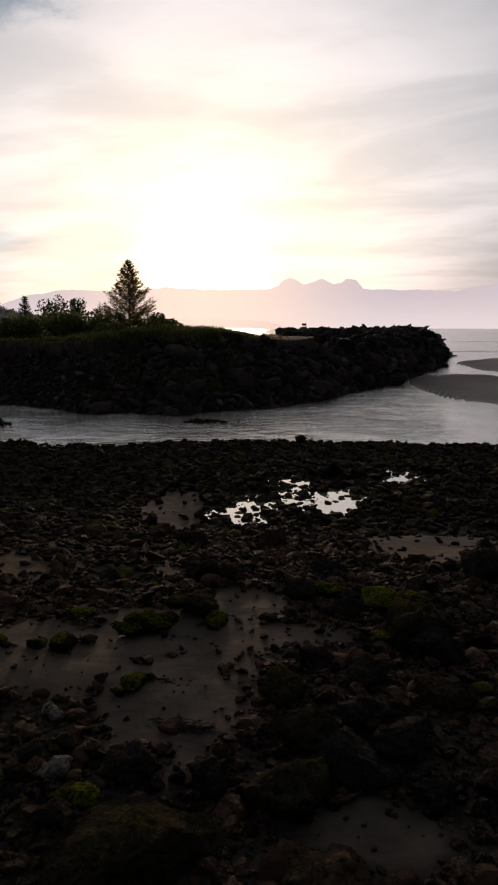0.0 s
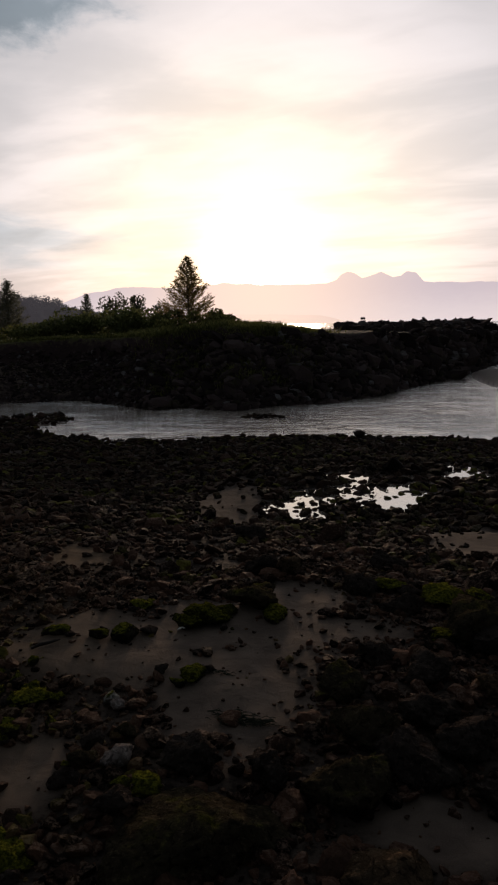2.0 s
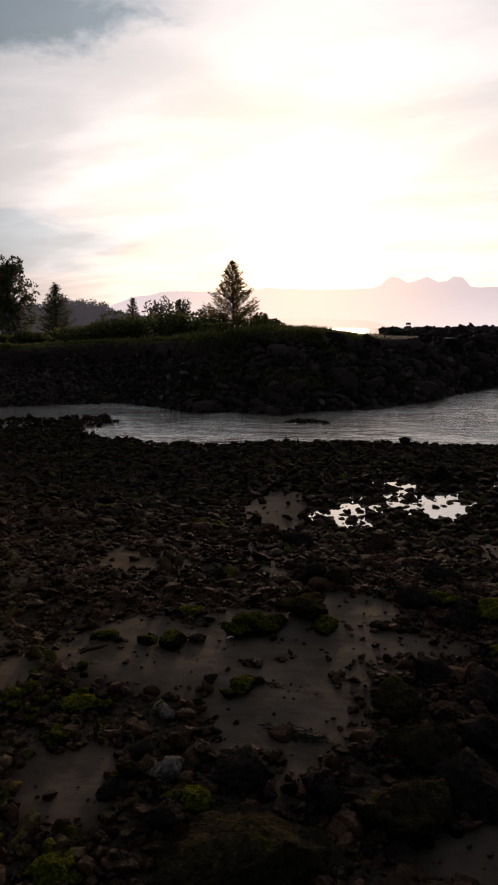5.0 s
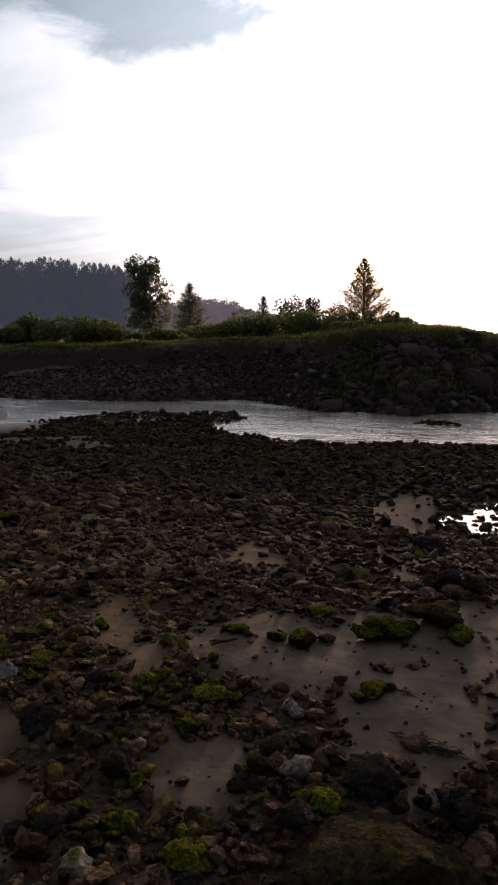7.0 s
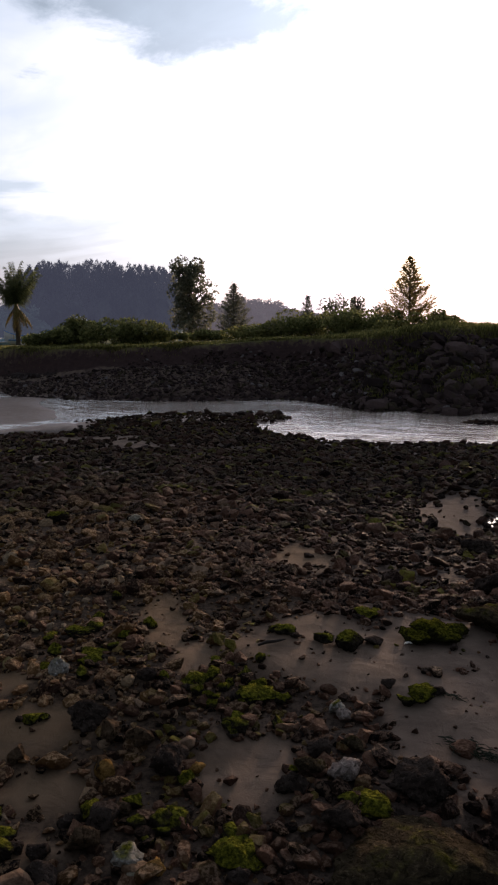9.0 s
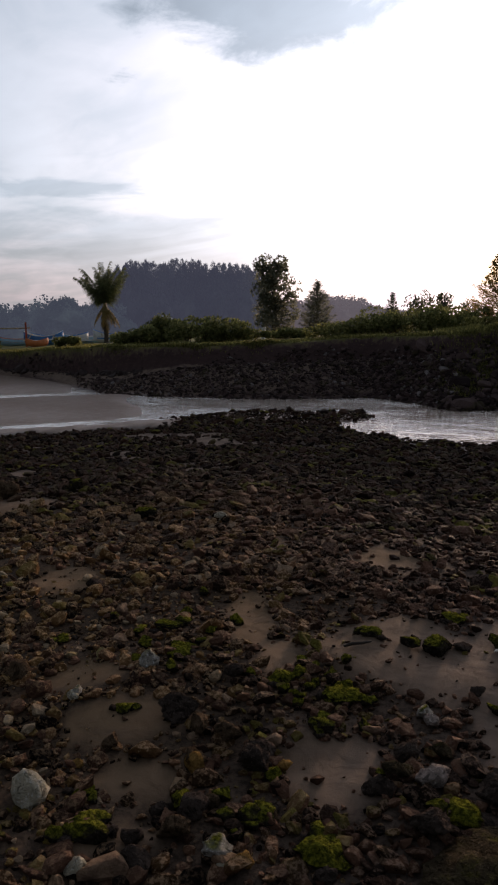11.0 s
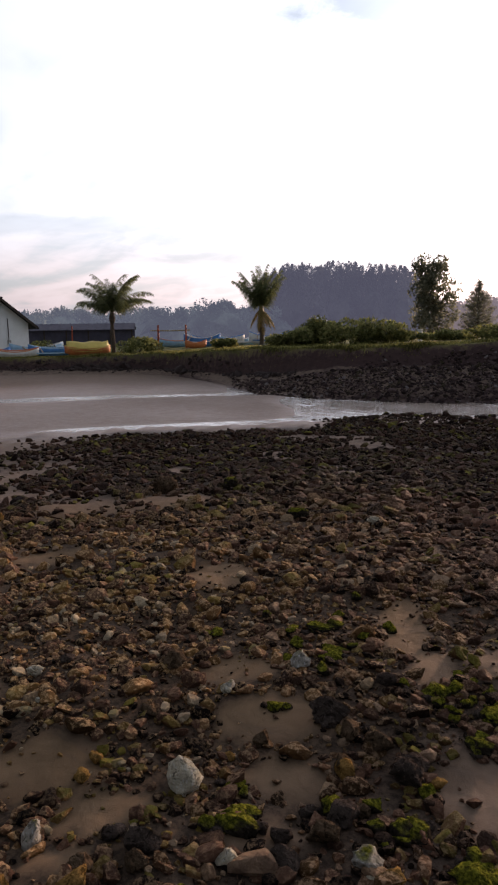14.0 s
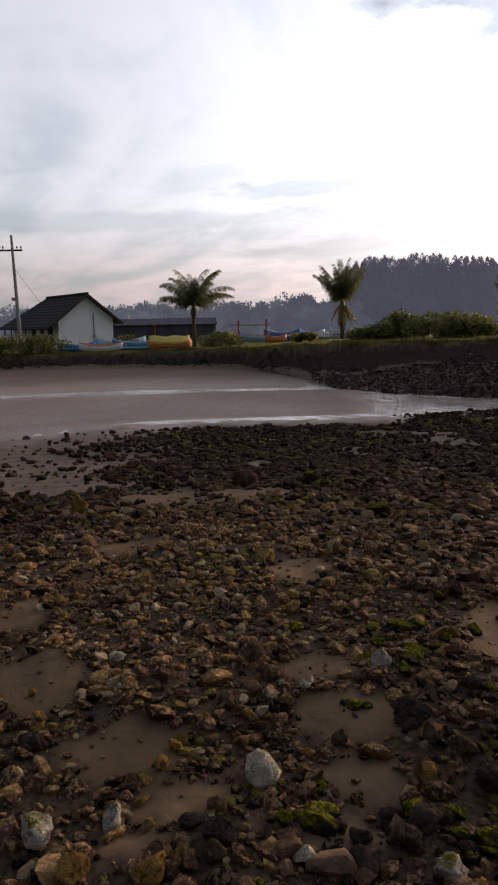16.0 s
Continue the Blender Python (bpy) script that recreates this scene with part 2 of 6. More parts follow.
def ground_material():
    m, s = material("sand_and_soil")
    geo = s.add("ShaderNodeNewGeometry")
    p = geo.outputs["Position"]
    xyz = s.add("ShaderNodeSeparateXYZ", i0=p)
    z = xyz.outputs["Z"]
    grain, patch, wide = s.noise(p, 240.0, 3.0, 0.7), s.noise(p, 3.2, 5.0, 0.6), s.noise(p, 0.35, 4.0, 0.55)
    sand = s.mix(s.ramp(patch, 0.3, 0.7), (0.115, 0.082, 0.064), (0.195, 0.140, 0.108))
    away = s.math("POWER", s.math("ADD", s.math("POWER", xyz.outputs["X"], 2.0), s.math("POWER", xyz.outputs["Y"], 2.0)), 0.5)
    sand = s.mix(s.math("MULTIPLY", s.ramp(s.math("ADD", xyz.outputs["X"], wide), 0.0, -1.7, 0.0, 0.9), s.ramp(away, 12.0, 7.0)), sand, s.mix(patch, (0.110, 0.066, 0.034), (0.195, 0.122, 0.066)))
    sand = s.mix(s.math("MULTIPLY", s.ramp(grain, 0.5, 0.75), 0.3), sand, (0.26, 0.195, 0.15))
    wet = s.ramp(s.math("ADD", z, s.math("MULTIPLY", patch, 0.16)), -1.69, -1.50, 1.0, 0.0)
    # the sky's sheen on wet sand is put in as a paler colour
    sand = s.mix(s.math("MULTIPLY", wet, 0.8), sand, (0.33, 0.235, 0.195))
    silt = s.noise(s.scaled(p, (1.1, 3.0, 1.0)), 1.7, 5.0, 0.6, 0.8)
    sand = s.mix(s.math("MULTIPLY", s.ramp(silt, 0.52, 0.66), s.ramp(away, 9.0, 5.0, 0.1, 0.35)), sand, (0.065, 0.052, 0.046))
    # dark silt on the middle beach that also stands for shade between stones
    mud = s.math("MULTIPLY", s.math("MULTIPLY", s.ramp(z, -0.12, -0.55), s.ramp(z, -1.66, -1.52)), s.math("MULTIPLY", s.ramp(away, 27.0, 24.0), s.ramp(xyz.outputs["X"], -10.0, -7.0)))
    sand = s.mix(s.math("MULTIPLY", mud, 0.45), sand, (0.055, 0.041, 0.036))
    # shade in the gaps between packed stones, painted in as dark gritty sand
    gap_shade = s.add("ShaderNodeAttribute")
    gap_shade.attribute_name = "gap_shade"
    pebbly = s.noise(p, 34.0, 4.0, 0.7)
    sand = s.mix(s.math("MULTIPLY", gap_shade.outputs["Fac"], s.ramp(pebbly, 0.35, 0.6, 0.95, 0.6)), sand, s.mix(pebbly, (0.010, 0.007, 0.006), (0.05, 0.034, 0.026)))
    soil = s.mix(s.math("ADD", s.math("MULTIPLY", patch, 0.5), s.math("MULTIPLY", s.noise(s.scaled(p, (1.0, 1.0, 5.0)), 2.4, 6.0, 0.65), 0.5)), (0.016, 0.011, 0.011), (0.105, 0.066, 0.062))
    grass = s.mix(s.noise(p, 7.0, 6.0, 0.7), (0.045, 0.05, 0.015), (0.14, 0.14, 0.04))
    turf = s.mix(s.ramp(wide, 0.42, 0.62), grass, (0.17, 0.15, 0.06))
    far = s.ramp(away, 28.0, 28.5)
    lip = s.add("ShaderNodeAttribute")
    lip.attribute_name = "lip"
    steep = s.add("ShaderNodeSeparateXYZ", i0=geo.outputs["True Normal"]).outputs["Z"]
    cut = s.math("MULTIPLY", far, s.ramp(steep, 0.93, 0.75))
    top = s.ramp(s.math("ADD", lip.outputs["Fac"], s.math("MULTIPLY", s.math("SUBTRACT", patch, 0.5), 0.8)), -0.30, 0.0)
    stony = s.ramp(xyz.outputs["X"], -0.5, 2.0)
    turf = s.mix(stony, turf, (0.03, 0.024, 0.02))
    c = s.mix(top, sand, turf)
    c = s.mix(s.math("MULTIPLY", cut, s.math("SUBTRACT", 1.0, s.math("MULTIPLY", top, 0.8))), c, soil)
    rough = s.math("SUBTRACT", 0.9, s.math("MULTIPLY", wet, 0.38))
    ripple = s.noise(p, 5.0, 4.0, 0.5, 0.4)
    return finish(m, s, c, rough, s.math("ADD", s.math("MULTIPLY", ripple, 2.0), s.math("MULTIPLY", grain, 0.25)), 0.6, 0.045, 0.0, s.math("ADD", 0.06, s.math("MULTIPLY", wet, 0.18)))


def water_material(name="river_water", rise=0.125, soft=0.13):
    m, s = material(name)
    p = place_of(s)
    xyz = s.add("ShaderNodeSeparateXYZ", i0=p)
    away = s.math("POWER", s.math("ADD", s.math("POWER", xyz.outputs["X"], 2.0), s.math("POWER", xyz.outputs["Y"], 2.0)), 0.5)
    small, mid = s.noise(s.scaled(p, (0.5, 1.5, 1.0)), 2.3, 3.0, 0.6, 1.6), s.noise(s.scaled(p, (0.32, 0.9, 1.0)), 0.8, 3.0, 0.55, 1.8)
    calm = s.ramp(s.noise(p, 0.22, 2.0), 0.42, 0.58, 0.45, 1.0)
    hill = s.math("MULTIPLY", s.math("ADD", s.math("MULTIPLY", small, 0.5), mid), calm)
    surf = s.noise(s.scaled(p, (0.010, 0.075, 0.0)), 1.0, 4.0, 0.6, 0.5)
    foam = s.math("MULTIPLY", s.ramp(surf, 0.60, 0.66), s.ramp(away, 95.0, 130.0))
    c = s.mix(foam, (0.36, 0.285, 0.235), (0.75, 0.74, 0.72))
    rough = s.math("ADD", soft, s.math("MULTIPLY", foam, 0.6))
    m = finish(m, s, c, rough, hill, 1.0, rise, 0.0, 1.0)
    m.node_tree.nodes["Principled BSDF"].inputs["IOR"].default_value = 3.0
    return m


def leaf_material(name, dark, light, clear=0.35):
    m, s = material(name)
    geo = s.add("ShaderNodeNewGeometry")
    c = s.mix(geo.outputs["Random Per Island"], dark, light)
    c = s.mix(s.math("MULTIPLY", s.ramp(s.noise(geo.outputs["Position"], 0.8), 0.45, 0.7), 0.5), c, tuple(0.6 * v for v in dark))
    return finish(m, s, c, 0.6, None, 0.0, 0.0, 0.0, 0.12, clear)


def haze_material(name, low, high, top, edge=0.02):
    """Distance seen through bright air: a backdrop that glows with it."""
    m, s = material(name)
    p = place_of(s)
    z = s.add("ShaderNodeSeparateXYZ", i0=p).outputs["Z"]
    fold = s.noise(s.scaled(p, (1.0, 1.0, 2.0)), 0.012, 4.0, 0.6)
    # haze painted into the emission: by height, then warmer about the sun
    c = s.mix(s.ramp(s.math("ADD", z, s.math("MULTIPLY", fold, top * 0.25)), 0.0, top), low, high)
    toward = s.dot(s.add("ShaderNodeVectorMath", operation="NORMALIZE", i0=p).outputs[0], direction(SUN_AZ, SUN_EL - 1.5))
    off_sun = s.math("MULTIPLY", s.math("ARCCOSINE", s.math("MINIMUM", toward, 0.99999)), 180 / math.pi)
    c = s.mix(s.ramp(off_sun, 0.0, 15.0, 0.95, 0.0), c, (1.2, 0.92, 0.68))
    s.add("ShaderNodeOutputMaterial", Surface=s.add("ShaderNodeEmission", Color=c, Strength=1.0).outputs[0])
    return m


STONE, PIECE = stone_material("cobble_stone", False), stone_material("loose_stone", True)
GROUND, WATER, POOL = ground_material(), water_material(), water_material("still_water", 0.003, 0.03)
RIPRAP, BOULDER = bank_stone_material("riprap_stone", False), bank_stone_material("riprap_boulder", True)
LEAF_BUSH = leaf_material("bush_leaves", (0.075, 0.088, 0.030), (0.26, 0.26, 0.095), 0.6)
LEAF_DARK = leaf_material("tree_leaves", (0.095, 0.102, 0.070), (0.24, 0.24, 0.165), 0.65)
LEAF_CAS = leaf_material("casuarina_needles", (0.14, 0.105, 0.04), (0.40, 0.28, 0.10), 0.8)
LEAF_PALM = leaf_material("palm_leaflets", (0.06, 0.075, 0.04), (0.16, 0.18, 0.08), 0.4)
LEAF_DRY = leaf_material("dry_palm_leaflets", (0.14, 0.10, 0.035), (0.24, 0.19, 0.07), 0.3)


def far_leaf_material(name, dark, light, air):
    """Leaves of a distant backdrop wood; bright evening air is painted in as glow."""
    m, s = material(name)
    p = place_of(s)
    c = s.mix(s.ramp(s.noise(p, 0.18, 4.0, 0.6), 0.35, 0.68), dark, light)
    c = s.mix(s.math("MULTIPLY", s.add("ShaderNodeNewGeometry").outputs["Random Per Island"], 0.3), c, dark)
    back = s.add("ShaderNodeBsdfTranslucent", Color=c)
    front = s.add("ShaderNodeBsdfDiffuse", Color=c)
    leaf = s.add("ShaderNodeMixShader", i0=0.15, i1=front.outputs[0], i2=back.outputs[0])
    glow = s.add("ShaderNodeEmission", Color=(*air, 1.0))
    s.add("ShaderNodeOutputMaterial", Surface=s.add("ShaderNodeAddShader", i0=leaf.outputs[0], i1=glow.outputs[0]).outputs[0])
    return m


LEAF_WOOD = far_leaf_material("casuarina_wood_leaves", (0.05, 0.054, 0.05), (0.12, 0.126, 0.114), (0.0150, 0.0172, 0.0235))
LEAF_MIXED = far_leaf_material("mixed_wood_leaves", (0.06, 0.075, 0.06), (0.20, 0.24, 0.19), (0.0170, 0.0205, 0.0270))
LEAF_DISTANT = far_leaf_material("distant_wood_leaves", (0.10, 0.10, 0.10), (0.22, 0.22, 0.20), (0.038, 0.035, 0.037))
GRASS = leaf_material("grass_blades", (0.070, 0.075, 0.022), (0.27, 0.25, 0.08), 0.55)
BARK = plain("bark", (0.085, 0.065, 0.05), 0.9, 0.4, 9.0, 0.8)

# ---- small mesh tools ----
rng = np.random.default_rng(7)


def lattice(ix, iy, seed):
    h = (ix.astype(np.int64) * 374761393 + iy.astype(np.int64) * 668265263 + seed * 974711) & 0xFFFFFFFF
    h = ((h ^ (h >> 13)) * 1274126177) & 0xFFFFFFFF
    return ((h ^ (h >> 16)) & 0xFFFF) / 65535.0


def wavy(x, y, seed=0, octaves=3):
    """Soft noise from -1 to 1 over the plan."""
    x, y = np.asarray(x, float), np.asarray(y, float)
    total, size = np.zeros(np.broadcast(x, y).shape), 0.0
    for o in range(octaves):
        px, py = x * 2**o + 13.7 * o, y * 2**o - 7.1 * o
        ix, iy = np.floor(px), np.floor(py)
        u, v = px - ix, py - iy
        u, v = u * u * (3 - 2 * u), v * v * (3 - 2 * v)
        a, b = lattice(ix, iy, seed + o), lattice(ix + 1, iy, seed + o)
        c, d = lattice(ix, iy + 1, seed + o), lattice(ix + 1, iy + 1, seed + o)
        total += ((a * (1 - u) + b * u) * (1 - v) + (c * (1 - u) + d * u) * v - 0.5) * 2 * 0.5**o
        size += 0.5**o
    return total / size


def smooth(x, a, b):
    t = np.clip((np.asarray(x, float) - a) / (b - a), 0, 1)
    return t * t * (3 - 2 * t)


def mesh_of(name, verts, faces, mat=None, soft=False):
    """A mesh from arrays; all faces have the same number of corners."""
    verts, faces = np.asarray(verts, np.float32), np.asarray(faces, np.int32)
    me = bpy.data.meshes.new(name)
    me.vertices.add(len(verts))
    me.vertices.foreach_set("co", verts.ravel())
    me.loops.add(faces.size)
    me.loops.foreach_set("vertex_index", faces.ravel())
    me.polygons.add(len(faces))
    me.polygons.foreach_set("loop_start", np.arange(0, faces.size, faces.shape[1], dtype=np.int32))
    me.polygons.foreach_set("use_smooth", np.full(len(faces), soft))
    me.update(calc_edges=True)
    me.validate()
    if mat:
        me.materials.append(mat)
    return me


def part(name, bm, mat, parent=None, label="", soft=False):
    """Links a bmesh as one mesh object under a thing or a part."""
    me = bpy.data.meshes.new(name)
    bm.to_mesh(me)
    bm.free()
    me.materials.append(mat)
    me.polygons.foreach_set("use_smooth", np.full(len(me.polygons), soft))
    ob = new(name, me)
    ob.parent = parent
    return tagged(ob, label)


def part_of(name, verts, faces, mat, parent=None, label="", soft=False):
    ob = new(name, mesh_of(name, verts, faces, mat, soft))
    ob.parent = parent
    return tagged(ob, label)


def empty(name, m, label, category, group="", kind=""):
    ob = new(name)
    ob.matrix_world = m
    return tagged(ob, label, category, group, kind)


def box(size, at=(0, 0, 0), bevel=0.0, turn=None):
    bm = bmesh.new()
    bmesh.ops.create_cube(bm, size=1.0)
    bmesh.ops.scale(bm, vec=size, verts=bm.verts)
    if bevel:
        bmesh.ops.bevel(bm, geom=bm.edges[:], offset=bevel, segments=2, affect="EDGES", profile=0.6)
    if turn:
        bmesh.ops.transform(bm, matrix=turn, verts=bm.verts)
    bmesh.ops.translate(bm, vec=at, verts=bm.verts)
    return bm


def tube(path, radii, sides=8):
    """Vertices and quads of a bent, tapered tube."""
    path = np.asarray(path, float)
    verts, faces = [], []
    for k, p in enumerate(path):
        way = path[min(k + 1, len(path) - 1)] - path[max(k - 1, 0)]
        way /= np.linalg.norm(way) + 1e-9
        side = np.cross(way, (0.3, 0.9, 0.1) if abs(way[2]) > 0.8 else (0, 0, 1))
        side /= np.linalg.norm(side)
        other = np.cross(way, side)
        for j in range(sides):
            a = 2 * math.pi * j / sides
            verts.append(p + radii[k] * (math.cos(a) * side + math.sin(a) * other))
    for k in range(len(path) - 1):
        for j in range(sides):
            a, b = k * sides + j, k * sides + (j + 1) % sides
            faces.append((a, b, b + sides, a + sides))
    verts.append(path[-1])
    top = len(verts) - 1
    for j in range(sides):
        a, b = (len(path) - 1) * sides + j, (len(path) - 1) * sides + (j + 1) % sides
        faces.append((a, b, top, top))
    return np.array(verts), np.array(faces)


def joined(pieces):
    verts, faces, base = [], [], 0
    for v, f in pieces:
        verts.append(v)
        faces.append(np.asarray(f) + base)
        base += len(v)
    return np.concatenate(verts), np.concatenate(faces)


def leaves(points, size, long=1.8, droop=0.3, gen=rng, along=None):
    """One small pointed quad at each point."""
    k = len(points)
    way = gen.normal(size=(k, 3)) if along is None else along + gen.normal(size=(k, 3)) * 0.35
    way[:, 2] -= droop
    way /= np.linalg.norm(way, axis=1, keepdims=True)
    side = np.cross(way, gen.normal(size=(k, 3)))
    side /= np.linalg.norm(side, axis=1, keepdims=True) + 1e-9
    s = (size * gen.uniform(0.6, 1.4, k))[:, None]
    v = np.stack([points - way * s * long / 2, points + side * s / 2, points + way * s * long / 2, points - side * s / 2], 1)
    return v.reshape(-1, 3), np.arange(4 * k).reshape(-1, 4)


def polar(az, r):
    return -r * math.sin(radians(az)), r * math.cos(radians(az))


# ---- the lie of the land: by bearing (degrees to the left of +y) and distance from the beach's middle ----
LEVEL = -1.75
BEARING = [-30, -17, -15.2, -14.2, -11.3, -7.9, -5.2, -1, 2.3, 6, 9.7, 12, 15, 18, 27, 33, 38.8, 41, 44, 46.8, 54, 64, 80]
FOOT = [110, 105, 86, 61, 45, 38.6, 33.3, 30.4, 29.4, 28.1, 29.3, 28.6, 31, 33.2, 32.6, 34, 36.8, 41, 47.6, 52.2, 55.3, 57.8, 60]
TOP = [-2.6, -2.4, -1.2, 0.3, 0.85, 0.9, 0.95, 1.05, 1.2, 1.15, 1.1, 1.0, 0.92, 0.86, 0.6, 0.52, 0.42, 0.25, 0.0, -0.22, -0.45, -0.6, -0.6]
SHORE = [21.8, 21.8, 21.6, 21.5, 21.4, 21.2, 21.1, 21.2, 21.4, 21.2, 20.9, 20.8, 21.2, 22.0, 26.5, 26.6, 25.8, 25.6, 25.3, 25.1, 24.8, 23.5, 22]


POOLS = [(0.12, 9.6, 0.5, 1.5, -0.36), (1.25, 9.8, 0.3, 1.3, -0.25), (2.55, 11.3, 0.7, 0.5, 0.2)]


def foot_at(az):
    return np.interp(az, BEARING, FOOT)


def top_at(az):
    return np.interp(az, BEARING, TOP)


def shore_at(az):
    return np.interp(az, BEARING, SHORE)


def spit_at(x, y):
    """How far a place belongs to the spit of stones in the stream, 0 to 1."""
    r, az = np.hypot(x, y), np.degrees(np.arctan2(-x, y))
    az = az + 0.9 * wavy(x * 0.7, y * 0.7, 16)
    tip = 18.6 + 2.6 * smooth(r, 25.8, 24.6)
    far = 28.1 - 1.3 * smooth(az, 27, 33) + 0.35 * wavy(x * 0.8, y * 0.8, 19)
    return smooth(az, tip - 0.7, tip + 0.5) * smooth(az, 35, 32) * smooth(r, 21.5, 23.0) * smooth(r, far + 0.45, far - 0.35)


def land(x, y):
    """The ground's height."""
    x, y = np.asarray(x, float), np.asarray(y, float)
    r, az = np.hypot(x, y), np.degrees(np.arctan2(-x, y))
    sh, ft, tp = shore_at(az), foot_at(az), top_at(az)
    # the beach, dropping to the river
    q = r * 21.4 / sh
    slope_l = np.interp(q, [0, 4, 5.3, 7.7, 11.2, 15, 19, 21.4, 23], [0, 0, -0.12, -0.42, -1.03, -1.42, -1.62, -1.74, -2.0])
    slope_r = np.interp(q, [0, 4, 5.3, 7.4, 8.3, 12.6, 15, 19, 21.4, 23], [0, 0, -0.12, -0.52, -0.735, -0.765, -1.25, -1.58, -1.74, -2.0])
    right = smooth(az, 10, 4)
    z = slope_l * (1 - right) + slope_r * right
    z = z + 0.055 * wavy(x * 1.1, y * 1.1, 3) * smooth(r, 1.0, 3.0) + 0.028 * wavy(x * 2.6, y * 2.6, 5) + 0.010 * wavy(x * 6.5, y * 9.0, 15, 2) * smooth(r, 8.0, 4.0)
    # hollows that hold the tide pools
    z = z + 0.035 * right * smooth(r, 8.0, 8.8) * smooth(r, 13.5, 12.5)
    for px, py, rx, ry, turn in POOLS:
        c, s = math.cos(turn), math.sin(turn)
        u, v = ((x - px) * c + (y - py) * s) / rx, (-(x - px) * s + (y - py) * c) / ry
        z = z - 0.082 * np.exp(-(u * u + v * v))
    # channel bed with its sand flats
    bed = np.full_like(z, -2.15) + 0.05 * wavy(x * 0.2, y * 0.2, 9)
    flat = smooth(az + 2.5 * wavy(x * 0.15, y * 0.15, 6), 29, 39) * smooth(r, sh - 1.0, sh + 1.4) * smooth(r, 37.2 + 0.4 * wavy(x * .2, y * .2, 4), 36.0)
    bed = bed + flat * 0.455
    far_sand = smooth(az, 36, 43) * smooth(r, 36.2, 38.2)
    bed = bed + far_sand * (0.44 + 0.13 * smooth(r, 38, 54))
    edge = az + 1.3 * wavy(r * 0.08, az * 0.2, 8)
    bar1 = smooth(((edge + 18.5 - 0.12 * (r - 40)) / 6.4) ** 2 + ((r - 45) / 13.5) ** 2, 1.15, 0.55)
    bar2 = smooth(((edge + 20) / 4.4) ** 2 + ((r - 74) / 17) ** 2, 1.1, 0.6)
    bed = bed + 0.47 * np.maximum(bar1, bar2)
    z = np.where(r > sh * 0.97, np.maximum(np.minimum(z, -1.2), bed) * smooth(r, sh * 0.97, sh) + z * (1 - smooth(r, sh * 0.97, sh)), z)
    z = np.where(r > sh * 1.02, bed, z)
    # spit of stones that reaches into the stream
    z = z + spit_at(x, y) * np.clip(-1.70 + 0.05 * wavy(x * 0.9, y * 0.9, 14) - z, 0, 1)
    bar = np.exp(-((az - 3.4) / 4.2) ** 2 - ((r - 25.9 - 0.25 * wavy(az, az * 0, 12)) / 0.75) ** 2)
    z = z + bar * np.clip(-1.70 - z, 0, 1)
    # far bank: rubble foot, then a cut scarp (stone facing on the headland)
    d = r - ft + 0.4 * wavy(az * 0.8, r * 0.05, 21) + 0.09 * wavy(x * 1.3, y * 1.3, 27, 3)
    rough_top = tp + 0.10 * wavy(x * 0.35, y * 0.35, 31)
    foot_z = np.interp(az, [36, 42, 50, 70], [LEVEL, -1.66, -1.60, -1.58])
    mid = foot_z + (rough_top - foot_z) * np.interp(az, [8, 16, 33, 41], [0.72, 0.60, 0.58, 0.25])
    run = np.interp(az, [-14, 0, 12, 30, 36, 40, 44], [3.4, 3.2, 3.0, 2.6, 3.4, 4.0, 1.6])
    bank = foot_z + (mid - foot_z) * np.clip(d / run, 0, 1) ** 0.85
    bank = bank + (rough_top - mid) * smooth(d, run, run + np.interp(az, [4, 14, 30, 42], [1.4, 0.8, 0.8, 0.5]))
    plain_z = np.interp(az, [5, 20, 40], [1.1, 0.35, -0.35])
    back = np.interp(az, [-16, -3, -1, 6, 10], [94, 94, 46, 48, 400])
    bank = bank + (plain_z - rough_top) * smooth(d, 8, 45) * smooth(az, 6, 14)
    head = smooth(az, -1.6, -3.4) * smooth(r, 60, 75)
    bank = bank + head * np.clip(1.25 - bank, 0, 1) * smooth(d, 1, 4) * smooth(az, -14.8, -12.8)
    bank = bank - 3.6 * smooth(r, back, back + 4.0) * smooth(az, 12, 9)
    swell = 0.35 * np.exp(-((az - 6.5) / 3.0) ** 2 - ((d - 6) / 3.5) ** 2)
    bank = bank + swell
    land_side = smooth(d, -0.6, 0.0)
    z = z * (1 - land_side) + np.where(tp < -1.9, z, bank) * land_side
    # behind the beach the ground stays dry
    behind = np.maximum(smooth(az, 72, 95), smooth(az, -32, -60))
    return z * (1 - behind) + behind * (0.25 * smooth(r, 2, 20) + 0.03 * wavy(x, y, 3))




def past_lip(x, y):
    """How far a place lies behind the upper edge of the far bank, in metres; negative before it."""
    r, az = np.hypot(x, y), np.degrees(np.arctan2(-x, y))
    d = r - foot_at(az) + 0.4 * wavy(az * 0.8, r * 0.05, 21) + 0.09 * wavy(x * 1.3, y * 1.3, 27, 3)
    run = np.interp(az, [-14, 0, 12, 30, 36, 40, 44], [3.4, 3.2, 3.0, 2.6, 3.4, 4.0, 1.6])
    return d - run - np.interp(az, [4, 14, 30, 42], [1.4, 0.8, 0.8, 0.5])


